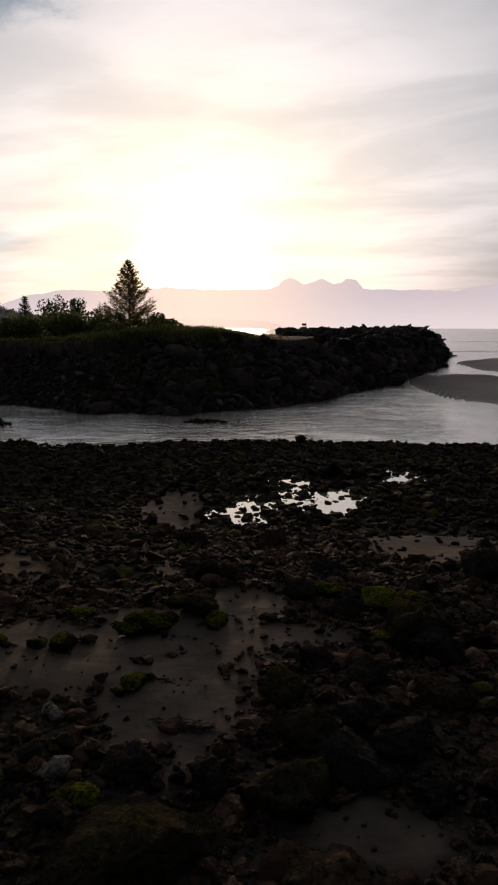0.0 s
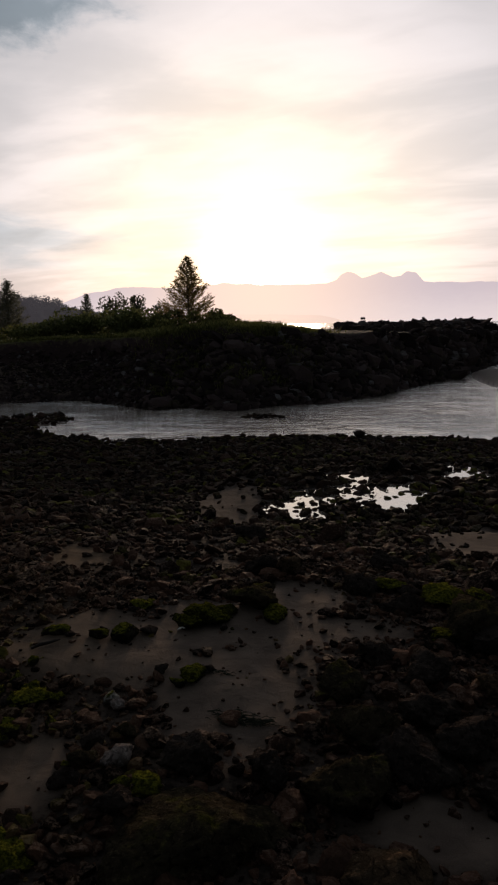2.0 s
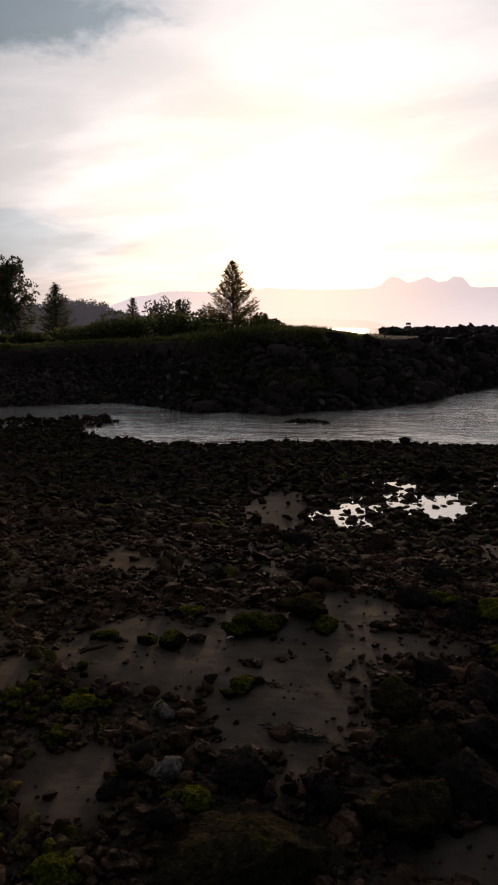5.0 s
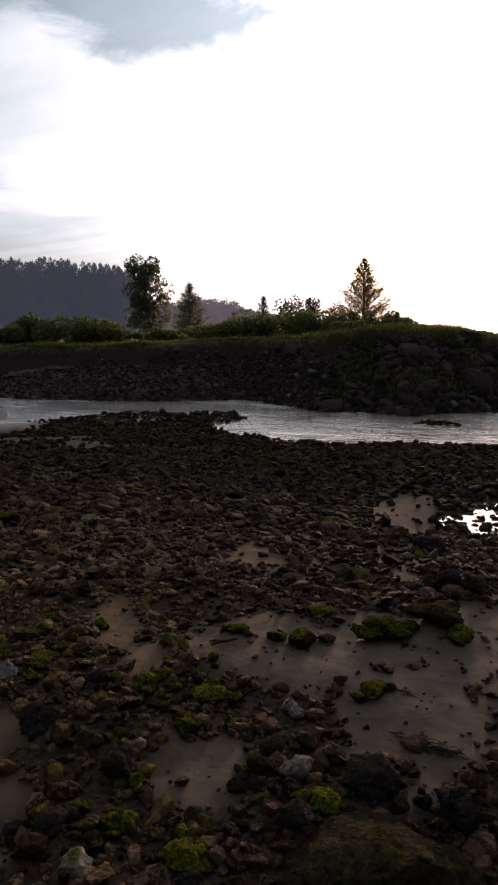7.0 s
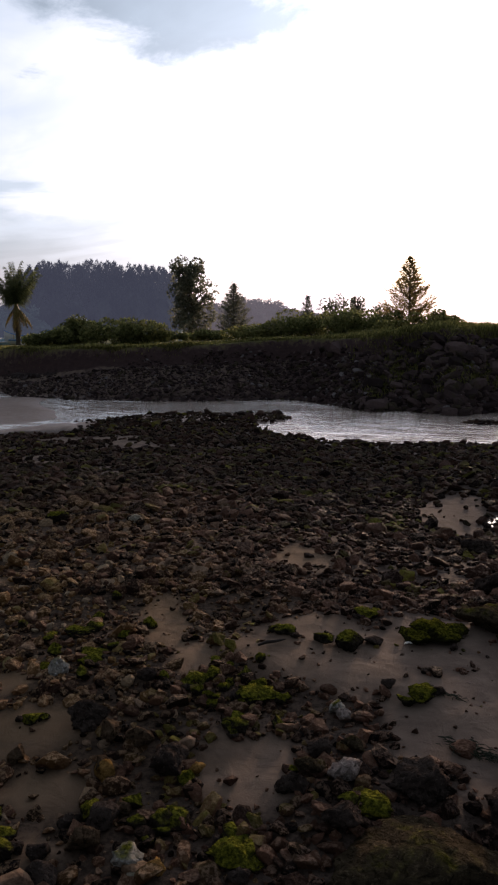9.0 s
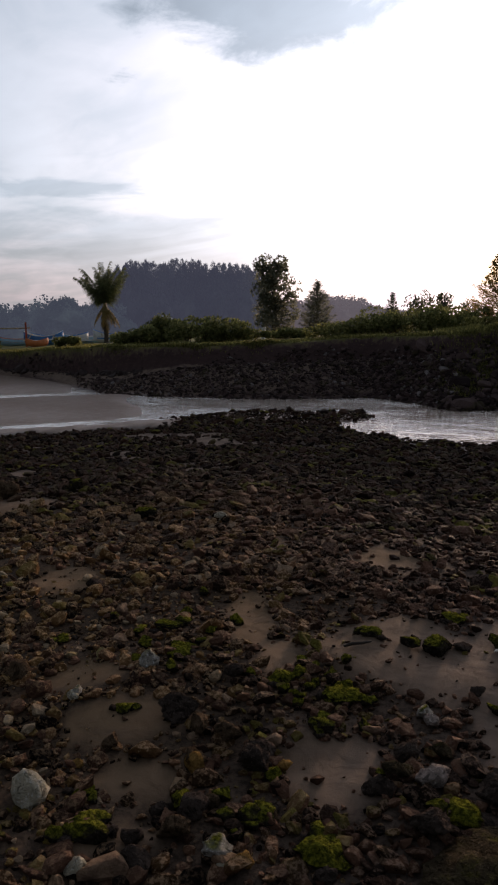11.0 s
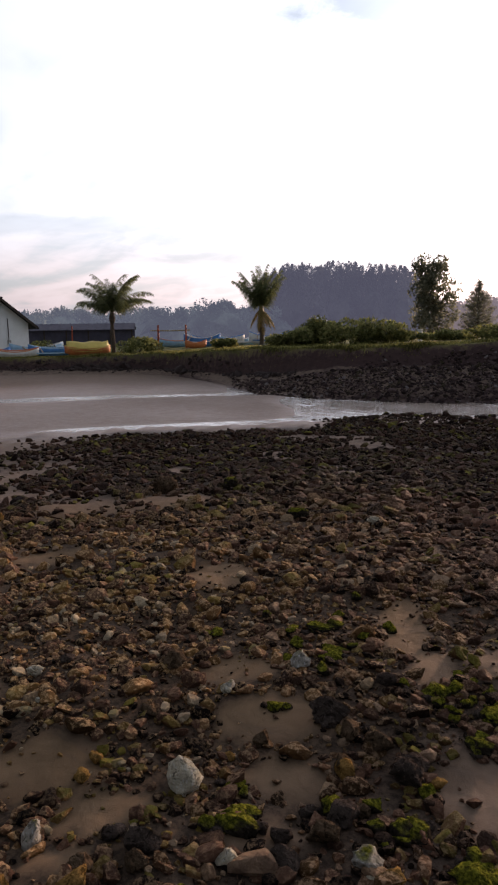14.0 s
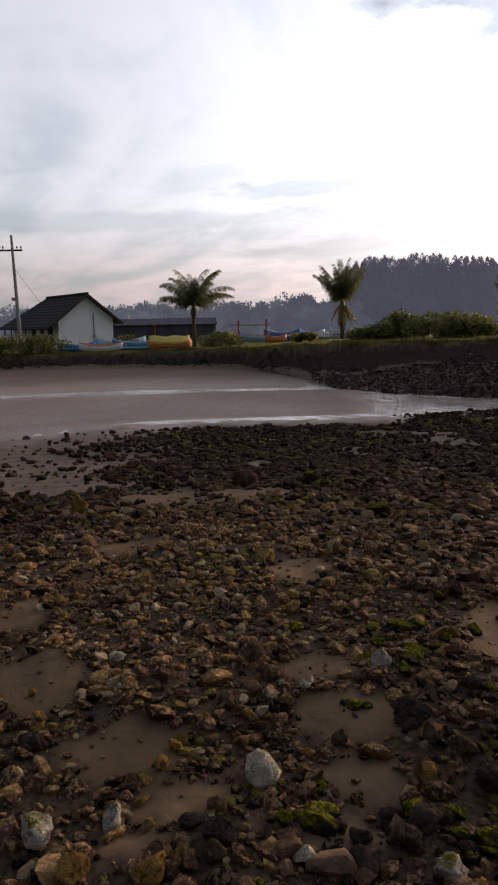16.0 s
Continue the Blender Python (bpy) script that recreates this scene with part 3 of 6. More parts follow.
# bare sand between the stones: bearing, distance, half width, half depth
SAND_NEAR = [
    (4.2, 3.59, 0.69, 0.32), (5.6, 2.99, 0.28, 0.38), (14.4, 3.41, 0.43, 0.25), (1.4, 4.14, 0.37, 0.32), (17.3, 3.52, 0.34, 0.24), (6.5, 3.73, 0.51, 0.35), (5.8, 3.00, 0.27, 0.49),
    (23.8, 2.55, 0.21, 0.23), (29.5, 4.10, 0.12, 0.43), (18.2, 5.36, 0.23, 0.27), (6.2, 9.14, 0.50, 1.21), (16.0, 3.61, 0.51, 0.28), (24.0, 2.57, 0.17, 0.26), (27.4, 3.48, 0.09, 0.20),
    (9.3, 2.97, 0.15, 0.38), (-11.0, 2.15, 0.23, 0.15), (-15.0, 7.04, 0.61, 1.53),
]
SAND_DRY = [
    (44.2, 4.81, 0.23, 0.22), (39.5, 2.96, 0.28, 0.10), (39.5, 2.63, 0.21, 0.09), (64.7, 3.57, 0.21, 0.32), (43.6, 4.82, 0.23, 0.35), (58.3, 2.82, 0.25, 0.19), (54.7, 2.51, 0.20, 0.09),
    (43.1, 3.41, 0.17, 0.15), (39.8, 3.02, 0.21, 0.12), (39.6, 2.62, 0.20, 0.12), (65.7, 4.46, 0.21, 0.26), (60.1, 11.34, 0.59, 1.08), (53.4, 8.55, 0.59, 0.66), (46.4, 8.50, 0.52, 0.63),
    (56.3, 5.83, 0.27, 0.22), (58.2, 2.31, 0.12, 0.06), (42.6, 2.99, 0.13, 0.08), (41.3, 2.29, 0.19, 0.06),
]


def bare(x, y):
    """1 on open sand, 0 among stones."""
    b = np.zeros_like(x)
    rag = 0.6 * wavy(x * 2.6, y * 2.6, 61) + 0.5 * wavy(x * 8.0, y * 8.0, 62)
    for az, r, rx, ry in SAND_NEAR + SAND_DRY:
        (cx, cy), c, s = polar(az, r), math.cos(radians(az)), math.sin(radians(az))
        u, v = ((x - cx) * c + (y - cy) * s) / rx, (-(x - cx) * s + (y - cy) * c) / ry
        b = np.maximum(b, smooth(u * u + v * v + rag, 1.55, 0.6))
    az, r = np.degrees(np.arctan2(-x, y)), np.hypot(x, y)
    b = np.maximum(b, 0.97 * smooth(az + 11 * wavy(x * 0.55, y * 0.55, 71), 49, 60) * smooth(r, 6.5, 12))
    b = np.maximum(b, 0.92 * smooth(wavy(x * 0.5, y * 0.8, 91), 0.28, 0.5) * smooth(r, 6.5, 8.5) * smooth(az, 20, 30))
    return b


# ---- large structure ----
azs = np.concatenate([np.arange(-182, -30, 4.0), np.arange(-30, -19, 1.0), np.arange(-19, 68, 0.36), np.arange(68, 74, 1.0), np.arange(74, 178.1, 4.0)])
n_near, n_bed, n_bank = 230, 34, 60
rings = []
for a in azs:
    sh, ft = float(shore_at(a)), float(foot_at(a))
    near = np.geomspace(0.03, sh, n_near)
    rings.append(np.concatenate([near, np.linspace(sh, ft - 0.8, n_bed + 2)[1:-1], np.linspace(ft - 0.8, ft + 6.5, n_bank), np.geomspace(ft + 6.5, 4800, 70)[1:]]))
rings = np.array(rings)
gx, gy = -rings * np.sin(np.radians(azs))[:, None], rings * np.cos(np.radians(azs))[:, None]
gz = land(gx, gy)
rows_n, cols = rings.shape
ids = np.arange(rows_n * cols).reshape(rows_n, cols)
quads = np.stack([ids[:-1, :-1], ids[1:, :-1], ids[1:, 1:], ids[:-1, 1:]], -1).reshape(-1, 4)[:, ::-1]
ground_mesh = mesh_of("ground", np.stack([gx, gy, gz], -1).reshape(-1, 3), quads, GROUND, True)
ground_mesh.attributes.new("lip", "FLOAT", "POINT").data.foreach_set("value", np.clip(past_lip(gx, gy), -5, 5).ravel().astype(np.float32))
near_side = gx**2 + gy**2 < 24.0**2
# 1 among packed stones, where the sand is darkened for gap shade
ground_mesh.attributes.new("gap_shade", "FLOAT", "POINT").data.foreach_set("value", (np.where(near_side, 1 - bare(gx, gy), 0) * smooth(gy + 1.5 * wavy(gx * 0.6, gy * 0.6, 33), -4.5, -0.5)).ravel().astype(np.float32))
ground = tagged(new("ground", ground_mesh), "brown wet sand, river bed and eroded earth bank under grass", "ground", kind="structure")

ring_r = np.concatenate([np.linspace(12, 110, 60), np.geomspace(110, 4700, 40)[1:]])
ring_a = np.arange(-64, 100, 2.0)
wx, wy = -ring_r[:, None] * np.sin(np.radians(ring_a)), ring_r[:, None] * np.cos(np.radians(ring_a))
ids = np.arange(wx.size).reshape(wx.shape)
quads = np.stack([ids[:-1, :-1], ids[1:, :-1], ids[1:, 1:], ids[:-1, 1:]], -1).reshape(-1, 4)
water = tagged(new("water", mesh_of("water", np.stack([wx, wy, np.full_like(wx, LEVEL)], -1).reshape(-1, 3), quads, WATER, True)), "shallow rippled river running out to the calm sea", "water", kind="structure")


def outline_sheet(name, cx, cy, z, rx, ry, turn, seed, label):
    """A shallow pool with an uneven rim."""
    k = 72
    a = np.linspace(0, 2 * math.pi, k, endpoint=False)
    rad = 1 + 0.28 * wavy(np.cos(a) * 1.6 + seed, np.sin(a) * 1.6, seed)
    px, py = rad * rx * np.cos(a), rad * ry * np.sin(a)
    c, s = math.cos(turn), math.sin(turn)
    verts = np.concatenate([[[0, 0, 0]], np.stack([px * c - py * s, px * s + py * c, 0 * a], -1)])
    faces = [(0, 1 + j, 1 + (j + 1) % k) for j in range(k)]
    ob = new(name, mesh_of(name, verts, faces, POOL, True))
    ob.location = (cx, cy, z)
    return tagged(ob, label, "puddle", kind="structure")


outline_sheet("puddle", 0.12, 9.6, -0.744, 0.62, 1.75, -0.36, 5, "still tide pool reflecting sky between dark stones")
outline_sheet("puddle", 1.25, 9.8, -0.752, 0.42, 1.5, -0.25, 8, "narrow tide pool reflecting sky between dark stones")
outline_sheet("puddle", 2.55, 11.3, -0.749, 0.9, 0.8, 0.2, 11, "small tide pool glinting between dark stones")

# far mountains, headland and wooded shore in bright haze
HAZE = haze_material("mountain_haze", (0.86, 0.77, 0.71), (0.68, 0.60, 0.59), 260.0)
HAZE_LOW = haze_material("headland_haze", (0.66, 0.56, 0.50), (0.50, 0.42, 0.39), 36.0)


def ridge(name, az0, az1, far, knots, seed, rough, mat, label):
    a = np.arange(az0, az1, 0.12)
    el = np.interp(a, [k[0] for k in knots], [k[1] for k in knots]) + rough * wavy(a * 1.1, a * 0, seed, 4)
    steps = 7
    verts = []
    for s in range(steps):
        f = s / (steps - 1)
        r = far * (1 - 0.10 * (1 - f)) * (1 + 0.01 * wavy(a * 0.8, a * 0 + s, seed + 3))
        z = np.where(f > 0, far * np.tan(np.radians(np.maximum(el, 0.02))) * f**1.2, -8.0) + LEVEL
        verts.append(np.stack([-r * np.sin(np.radians(a)), r * np.cos(np.radians(a)), z], -1))
    verts = np.stack(verts)
    ids = np.arange(steps * len(a)).reshape(steps, len(a))
    faces = np.stack([ids[:-1, :-1], ids[:-1, 1:], ids[1:, 1:], ids[1:, :-1]], -1).reshape(-1, 4)
    return tagged(new(name, mesh_of(name, verts.reshape(-1, 3), faces, mat, True)), label, "backdrop", kind="structure")


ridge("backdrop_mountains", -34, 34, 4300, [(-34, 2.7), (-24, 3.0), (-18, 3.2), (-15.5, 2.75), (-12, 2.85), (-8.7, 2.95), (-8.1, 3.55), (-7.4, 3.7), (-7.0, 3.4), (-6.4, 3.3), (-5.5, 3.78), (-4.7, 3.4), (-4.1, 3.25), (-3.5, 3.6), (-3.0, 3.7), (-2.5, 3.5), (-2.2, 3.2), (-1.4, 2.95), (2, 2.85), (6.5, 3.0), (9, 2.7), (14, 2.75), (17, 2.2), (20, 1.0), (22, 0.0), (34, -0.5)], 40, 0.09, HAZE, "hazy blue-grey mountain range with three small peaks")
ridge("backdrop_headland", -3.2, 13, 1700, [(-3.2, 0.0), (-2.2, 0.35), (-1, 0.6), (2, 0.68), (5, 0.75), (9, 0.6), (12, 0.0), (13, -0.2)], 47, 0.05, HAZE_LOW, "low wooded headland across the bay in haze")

# ---- stones ----


def rock_shape(detail, seed, cuts=13, soft=0.12):
    """A rounded, broken stone of about unit radius."""
    g = np.random.default_rng(seed)
    bm = bmesh.new()
    bmesh.ops.create_icosphere(bm, subdivisions=detail, radius=1.0)
    v = np.array([w.co[:] for w in bm.verts])
    f = np.array([[w.index for w in face.verts] for face in bm.faces])
    bm.free()
    for _ in range(cuts):
        nrm = g.normal(size=3)
        nrm /= np.linalg.norm(nrm)
        limit = g.uniform(0.42, 0.85)
        over = np.maximum(v @ nrm - limit, 0)
        v = v - (over * g.uniform(0.75, 1.0))[:, None] * nrm
    k = g.normal(size=(3, 3)) * 2.2
    v = v * (1 + soft * np.sin(v @ k.T + g.uniform(0, 6, 3)).mean(1))[:, None]
    v = v * (1 + g.normal(0, 0.055, len(v)))[:, None]
    return v / np.abs(v).max(), f


def chip_shape(points, seed):
    """A small sharp-edged stone with few faces."""
    g = np.random.default_rng(seed)
    p = g.normal(size=(points, 3))
    p /= np.linalg.norm(p, axis=1, keepdims=True)
    p = np.sign(p) * np.abs(p) ** g.uniform(0.65, 1.0) * g.uniform(0.84, 1.0, (points, 1))
    bm = bmesh.new()
    for q in p:
        bm.verts.new(q)
    hull = bmesh.ops.convex_hull(bm, input=bm.verts[:])
    bmesh.ops.delete(bm, geom=list(set(hull["geom_interior"]) | set(hull["geom_unused"])), context="VERTS")
    bmesh.ops.triangulate(bm, faces=bm.faces[:])
    bmesh.ops.recalc_face_normals(bm, faces=bm.faces[:])
    bm.verts.index_update()
    v = np.array([w.co[:] for w in bm.verts])
    f = np.array([[w.index for w in face.verts] for face in bm.faces])
    bm.free()
    return v / np.abs(v).max(), f


SHAPES = [rock_shape(3, 200 + i) for i in range(22)]
SHAPES_SMALL = [rock_shape(2, 300 + i, 9) for i in range(26)]
CHIPS = [chip_shape(23, 900 + i) for i in range(24)]
SHAPES_TINY = [chip_shape(14, 500 + i) for i in range(24)]


def scattered(shapes, x, y, z, size, gen, flat=(0.55, 0.95), wide=(0.8, 1.45)):
    """All stones of one field in one pair of arrays."""
    pieces, count = [], len(x)
    kinds = gen.integers(0, len(shapes), count)
    verts_all, faces_all, base = [], [], 0
    for k, (v, f) in enumerate(shapes):
        pick = np.nonzero(kinds == k)[0]
        if not len(pick):
            continue
        m = len(pick)
        sc = np.stack([gen.uniform(*wide, m), gen.uniform(*wide, m), gen.uniform(*flat, m)], -1) * size[pick, None]
        p = v[None] * sc[:, None]
        tx, ty, a = gen.normal(0, 0.25, m), gen.normal(0, 0.25, m), gen.uniform(0, 6.28, m)
        p[..., 2] += p[..., 0] * tx[:, None] + p[..., 1] * ty[:, None]
        c, s = np.cos(a)[:, None], np.sin(a)[:, None]
        px, py = p[..., 0] * c - p[..., 1] * s, p[..., 0] * s + p[..., 1] * c
        q = np.stack([px + x[pick, None], py + y[pick, None], p[..., 2] + z[pick, None]], -1)
        verts_all.append(q.reshape(-1, 3))
        faces_all.append((f[None] + (np.arange(m) * len(v))[:, None, None]).reshape(-1, 3) + base)
        base += m * len(v)
    return np.concatenate(verts_all), np.concatenate(faces_all)


def stone_field(count, r0, r1, size, shapes, seed, az0=-24, az1=70, keep=1.0, bury=0.15):
    g = np.random.default_rng(seed)
    r = np.sqrt(g.uniform(r0 * r0, r1 * r1, count))
    az = np.radians(g.uniform(az0, az1, count))
    x, y = -r * np.sin(az), r * np.cos(az)
    clump = 0.5 + 0.5 * wavy(x * 1.7, y * 1.7, seed)
    inside = r < shore_at(np.degrees(az)) * (1.005 + 0.03 * wavy(x * 0.8, y * 0.8, 5))
    wet = np.zeros(count)
    for px, py, rx, ry, turn in POOLS:
        c, w = math.cos(turn), math.sin(turn)
        u, v = ((x - px) * c + (y - py) * w) / rx, (-(x - px) * w + (y - py) * c) / ry
        wet = np.maximum(wet, np.exp(-0.5 * (u * u + v * v)))
    ok = inside & (g.uniform(size=count) > wet * 0.95) & (g.uniform(size=count) > bare(x, y) * keep) & (g.uniform(size=count) < 0.45 + 0.6 * clump)
    x, y = x[ok], y[ok]
    s = size * np.exp(g.normal(0, 0.42, len(x)))
    s = np.clip(s, size * 0.4, size * 1.9)
    z = land(x, y) + s * bury
    return scattered(shapes, x, y, z, s, g)


fields = [
    stone_field(520, 1.45, 4.6, 0.034, SHAPES_SMALL, 11, keep=1.0, bury=0.25),
    stone_field(1300, 1.45, 4.0, 0.0225, SHAPES_SMALL, 21, keep=0.995, bury=0.25),
    stone_field(1500, 1.45, 4.8, 0.0225, CHIPS, 31, keep=0.995, bury=0.25),
    stone_field(3800, 1.45, 5.0, 0.0075, SHAPES_TINY, 32, keep=0.6),
    stone_field(5200, 1.45, 4.8, 0.017, CHIPS, 27, keep=0.99),
    stone_field(9500, 1.45, 5.0, 0.010, SHAPES_TINY, 12, keep=0.95),
    stone_field(1700, 4.4, 7.2, 0.034, CHIPS, 13, keep=0.99, bury=0.25),
    stone_field(8200, 4.4, 7.2, 0.022, CHIPS, 25, keep=0.985),
    stone_field(4200, 0.25, 5.0, 0.022, SHAPES_TINY, 26, -180, 180, keep=0.99),
    stone_field(6200, 6.8, 10.0, 0.040, CHIPS, 23, keep=0.98, bury=0.25),
    stone_field(9500, 6.8, 10.0, 0.026, SHAPES_TINY, 24, keep=0.97),
    stone_field(8800, 9.5, 15.0, 0.049, CHIPS, 14, keep=0.98, bury=0.25),
    stone_field(12500, 9.5, 15.0, 0.034, SHAPES_TINY, 17, keep=0.97),
    stone_field(13500, 14.5, 23.0, 0.058, CHIPS, 15, keep=0.98, bury=0.25),
    stone_field(14000, 14.5, 23.0, 0.044, SHAPES_TINY, 16, keep=0.97),
    stone_field(1500, 1.0, 6.0, 0.022, SHAPES_TINY, 34, 70, 105, keep=0.97),
    stone_field(2200, 1.0, 6.0, 0.022, SHAPES_TINY, 35, -75, -24, keep=0.97),
]
# stones that stand in the tide pools
g = np.random.default_rng(28)
for px, py, rx, ry, turn in POOLS:
    u, v = g.normal(0, 0.85, (2, 260))
    c, s = math.cos(turn), math.sin(turn)
    x, y = px + u * rx * c - v * ry * s, py + u * rx * s + v * ry * c
    s = 0.032 * np.exp(g.normal(0, 0.45, 260))
    fields.append(scattered(CHIPS, x, y, land(x, y) + 0.45 * s, s, g))
v, f = joined(fields)
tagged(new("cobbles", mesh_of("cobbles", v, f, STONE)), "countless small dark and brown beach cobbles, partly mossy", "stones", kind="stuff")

# stones of the spit in the stream
g = np.random.default_rng(18)
az, r = g.uniform(17.5, 35, 3000), g.uniform(22, 28.8, 3000)
x, y = -r * np.sin(np.radians(az)), r * np.cos(np.radians(az))
z = land(x, y)
ok = (z > -1.84) & (g.uniform(size=3000) < 0.03 + spit_at(x, y))
s = 0.058 * np.exp(g.normal(0, 0.4, ok.sum()))
v, f = scattered(SHAPES_TINY, x[ok], y[ok], z[ok] + 0.2 * s, s, g)
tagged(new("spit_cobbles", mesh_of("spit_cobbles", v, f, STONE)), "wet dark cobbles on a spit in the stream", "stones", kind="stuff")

# stones of the mud bar at the foot of the headland
g = np.random.default_rng(29)
az, r = g.normal(3.4, 2.6, 420), g.normal(25.9, 0.45, 420)
x, y = -r * np.sin(np.radians(az)), r * np.cos(np.radians(az))
z = land(x, y)
ok = z > -1.84
s = 0.05 * np.exp(g.normal(0, 0.4, ok.sum()))
v, f = scattered(SHAPES_TINY, x[ok], y[ok], z[ok] + 0.1 * s, s, g)
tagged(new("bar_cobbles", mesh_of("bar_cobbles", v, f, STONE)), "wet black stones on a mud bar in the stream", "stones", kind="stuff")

# clods of earth fallen from the scarp onto the sand
g = np.random.default_rng(30)
az = g.uniform(36, 66, 1500)
run = np.interp(az, [36, 40, 44], [3.4, 4.0, 1.6])
r = foot_at(az) + run - np.abs(g.normal(0, 0.45, 1500)) + 0.2
x, y = -r * np.sin(np.radians(az)), r * np.cos(np.radians(az))
s = 0.07 * np.exp(g.normal(0, 0.5, 1500)) * (0.5 + np.clip(wavy(az * 0.7, r * 0, 35) + 0.5, 0, 1))
v, f = scattered(SHAPES_TINY, x, y, land(x, y) + 0.1 * s, s, g)
tagged(new("earth_clods", mesh_of("earth_clods", v, f, plain("dark_earth", (0.06, 0.042, 0.038), 0.95, 0.4, 3.0))), "dark earth clods fallen along the foot of the scarp", "earth clods", kind="stuff")

# rubble of the far bank
g = np.random.default_rng(19)
az = np.concatenate([g.uniform(-15, 40, 9800), g.uniform(12, 41, 4500)])
d = g.uniform(-0.10, 1, len(az)) * np.interp(az, [-14, 0, 12, 30, 40], [4.8, 4.2, 3.3, 3.0, 2.4])
r = foot_at(az) + d
x, y = -r * np.sin(np.radians(az)), r * np.cos(np.radians(az))
s = np.interp(az, [-15, 5, 14, 22, 40], [0.20, 0.12, 0.070, 0.050, 0.042]) * np.exp(g.normal(0, 0.45, len(az)))
few = g.uniform(size=len(az)) < np.interp(az, [-15, 0, 20, 40], [1, 1, 0.9, 0.6])
x, y, s, az, d = x[few], y[few], s[few], az[few], d[few]
z = land(x, y)
big = s > 0.15
v, f = joined([scattered(CHIPS, x[big], y[big], z[big] + 0.15 * s[big], s[big], g, (0.5, 0.9)), scattered(SHAPES_TINY, x[~big], y[~big], z[~big] + 0.15 * s[~big], s[~big], g, (0.5, 0.9))])
tagged(new("bank_rubble", mesh_of("bank_rubble", v, f, RIPRAP, False)), "dark broken rock rubble covering the foot of the river bank", "rubble", kind="stuff")

# loose rock along the top of the breakwater
g = np.random.default_rng(20)
az = g.uniform(-14.6, -1.5, 2600)
r = foot_at(az) + 3.5 + g.uniform(0, 1, 2600) * np.maximum(90 - foot_at(az), 8)
x, y = -r * np.sin(np.radians(az)), r * np.cos(np.radians(az))
z = land(x, y)
ok = (z > 0.0) & ((r > 52) | (az < -9)) & (az < -2.6) & ~((np.abs(az + 4.25) < 0.9) & (r > 76))
s = 0.26 * np.exp(g.normal(0, 0.4, ok.sum()))
v, f = scattered(SHAPES_TINY, x[ok], y[ok], z[ok] + 0.1 * s, s, g, (0.4, 0.8))
tagged(new("breakwater_rubble", mesh_of("breakwater_rubble", v, f, RIPRAP)), "dark loose rock along the top of the breakwater", "rubble", kind="stuff")

# ---- plants of the far bank ----


def ground_at(az, r):
    x, y = polar(az, r)
    return float(land(np.array([x]), np.array([y]))[0])


def stand(az, r, turn=0.0, sink=0.0):
    x, y = polar(az, r)
    return pose(x, y, ground_at(az, r) - sink, 0, 0, turn)


def grass_strip(name, count, seed, az0, az1, d0, d1, tall, label):
    g = np.random.default_rng(seed)
    az = g.uniform(az0, az1, count) + g.normal(0, 0.8, count)
    d = g.uniform(d0, d1, count)
    run = np.interp(az, [-14, 0, 12, 30, 36, 40, 44], [3.4, 3.2, 3.0, 2.6, 3.4, 4.0, 1.6]) + np.interp(az, [4, 14, 30, 42], [1.1, 0.65, 0.65, 0.4])
    r = foot_at(az) + run + d
    x, y = -r * np.sin(np.radians(az)), r * np.cos(np.radians(az))
    z = land(x, y)
    clump = 0.6 + 0.6 * wavy(x * 0.6, y * 0.6, seed)
    h = tall * clump * g.uniform(0.5, 1.3, count)
    a, lean = g.uniform(0, 6.28, count), g.normal(0, 0.35, (count, 2))
    w = 0.022 * g.uniform(0.7, 1.4, count)
    base = np.stack([x, y, z - 0.02], -1)
    side = np.stack([np.cos(a) * w, np.sin(a) * w, 0 * a], -1)
    mid = base + np.stack([lean[:, 0] * h * 0.4, lean[:, 1] * h * 0.4, h * 0.6], -1)
    tip = base + np.stack([lean[:, 0] * h, lean[:, 1] * h, h], -1)
    v = np.stack([base - side, base + side, mid + side * 0.7, mid - side * 0.7, tip + side * 0.08, tip - side * 0.08], 1).reshape(-1, 3)
    k = np.arange(count)[:, None] * 6
    f = np.concatenate([k + [0, 1, 2, 3], k + [3, 2, 4, 5]])
    return tagged(new(name, mesh_of(name, v, f, GRASS)), label, "grass", kind="stuff")


grass_strip("bank_grass", 24000, 31, -1, 66, -0.15, 6.0, 0.17, "short green and straw grass along the bank's edge")
grass_strip("overhanging_grass", 9000, 33, 8, 66, 0.1, 0.6, 0.26, "ragged grass hanging over the eroded bank's edge")
grass_strip("headland_grass", 24000, 32, 0, 12.5, -3.3, 6.5, 0.34, "tall backlit grass on the stone headland")


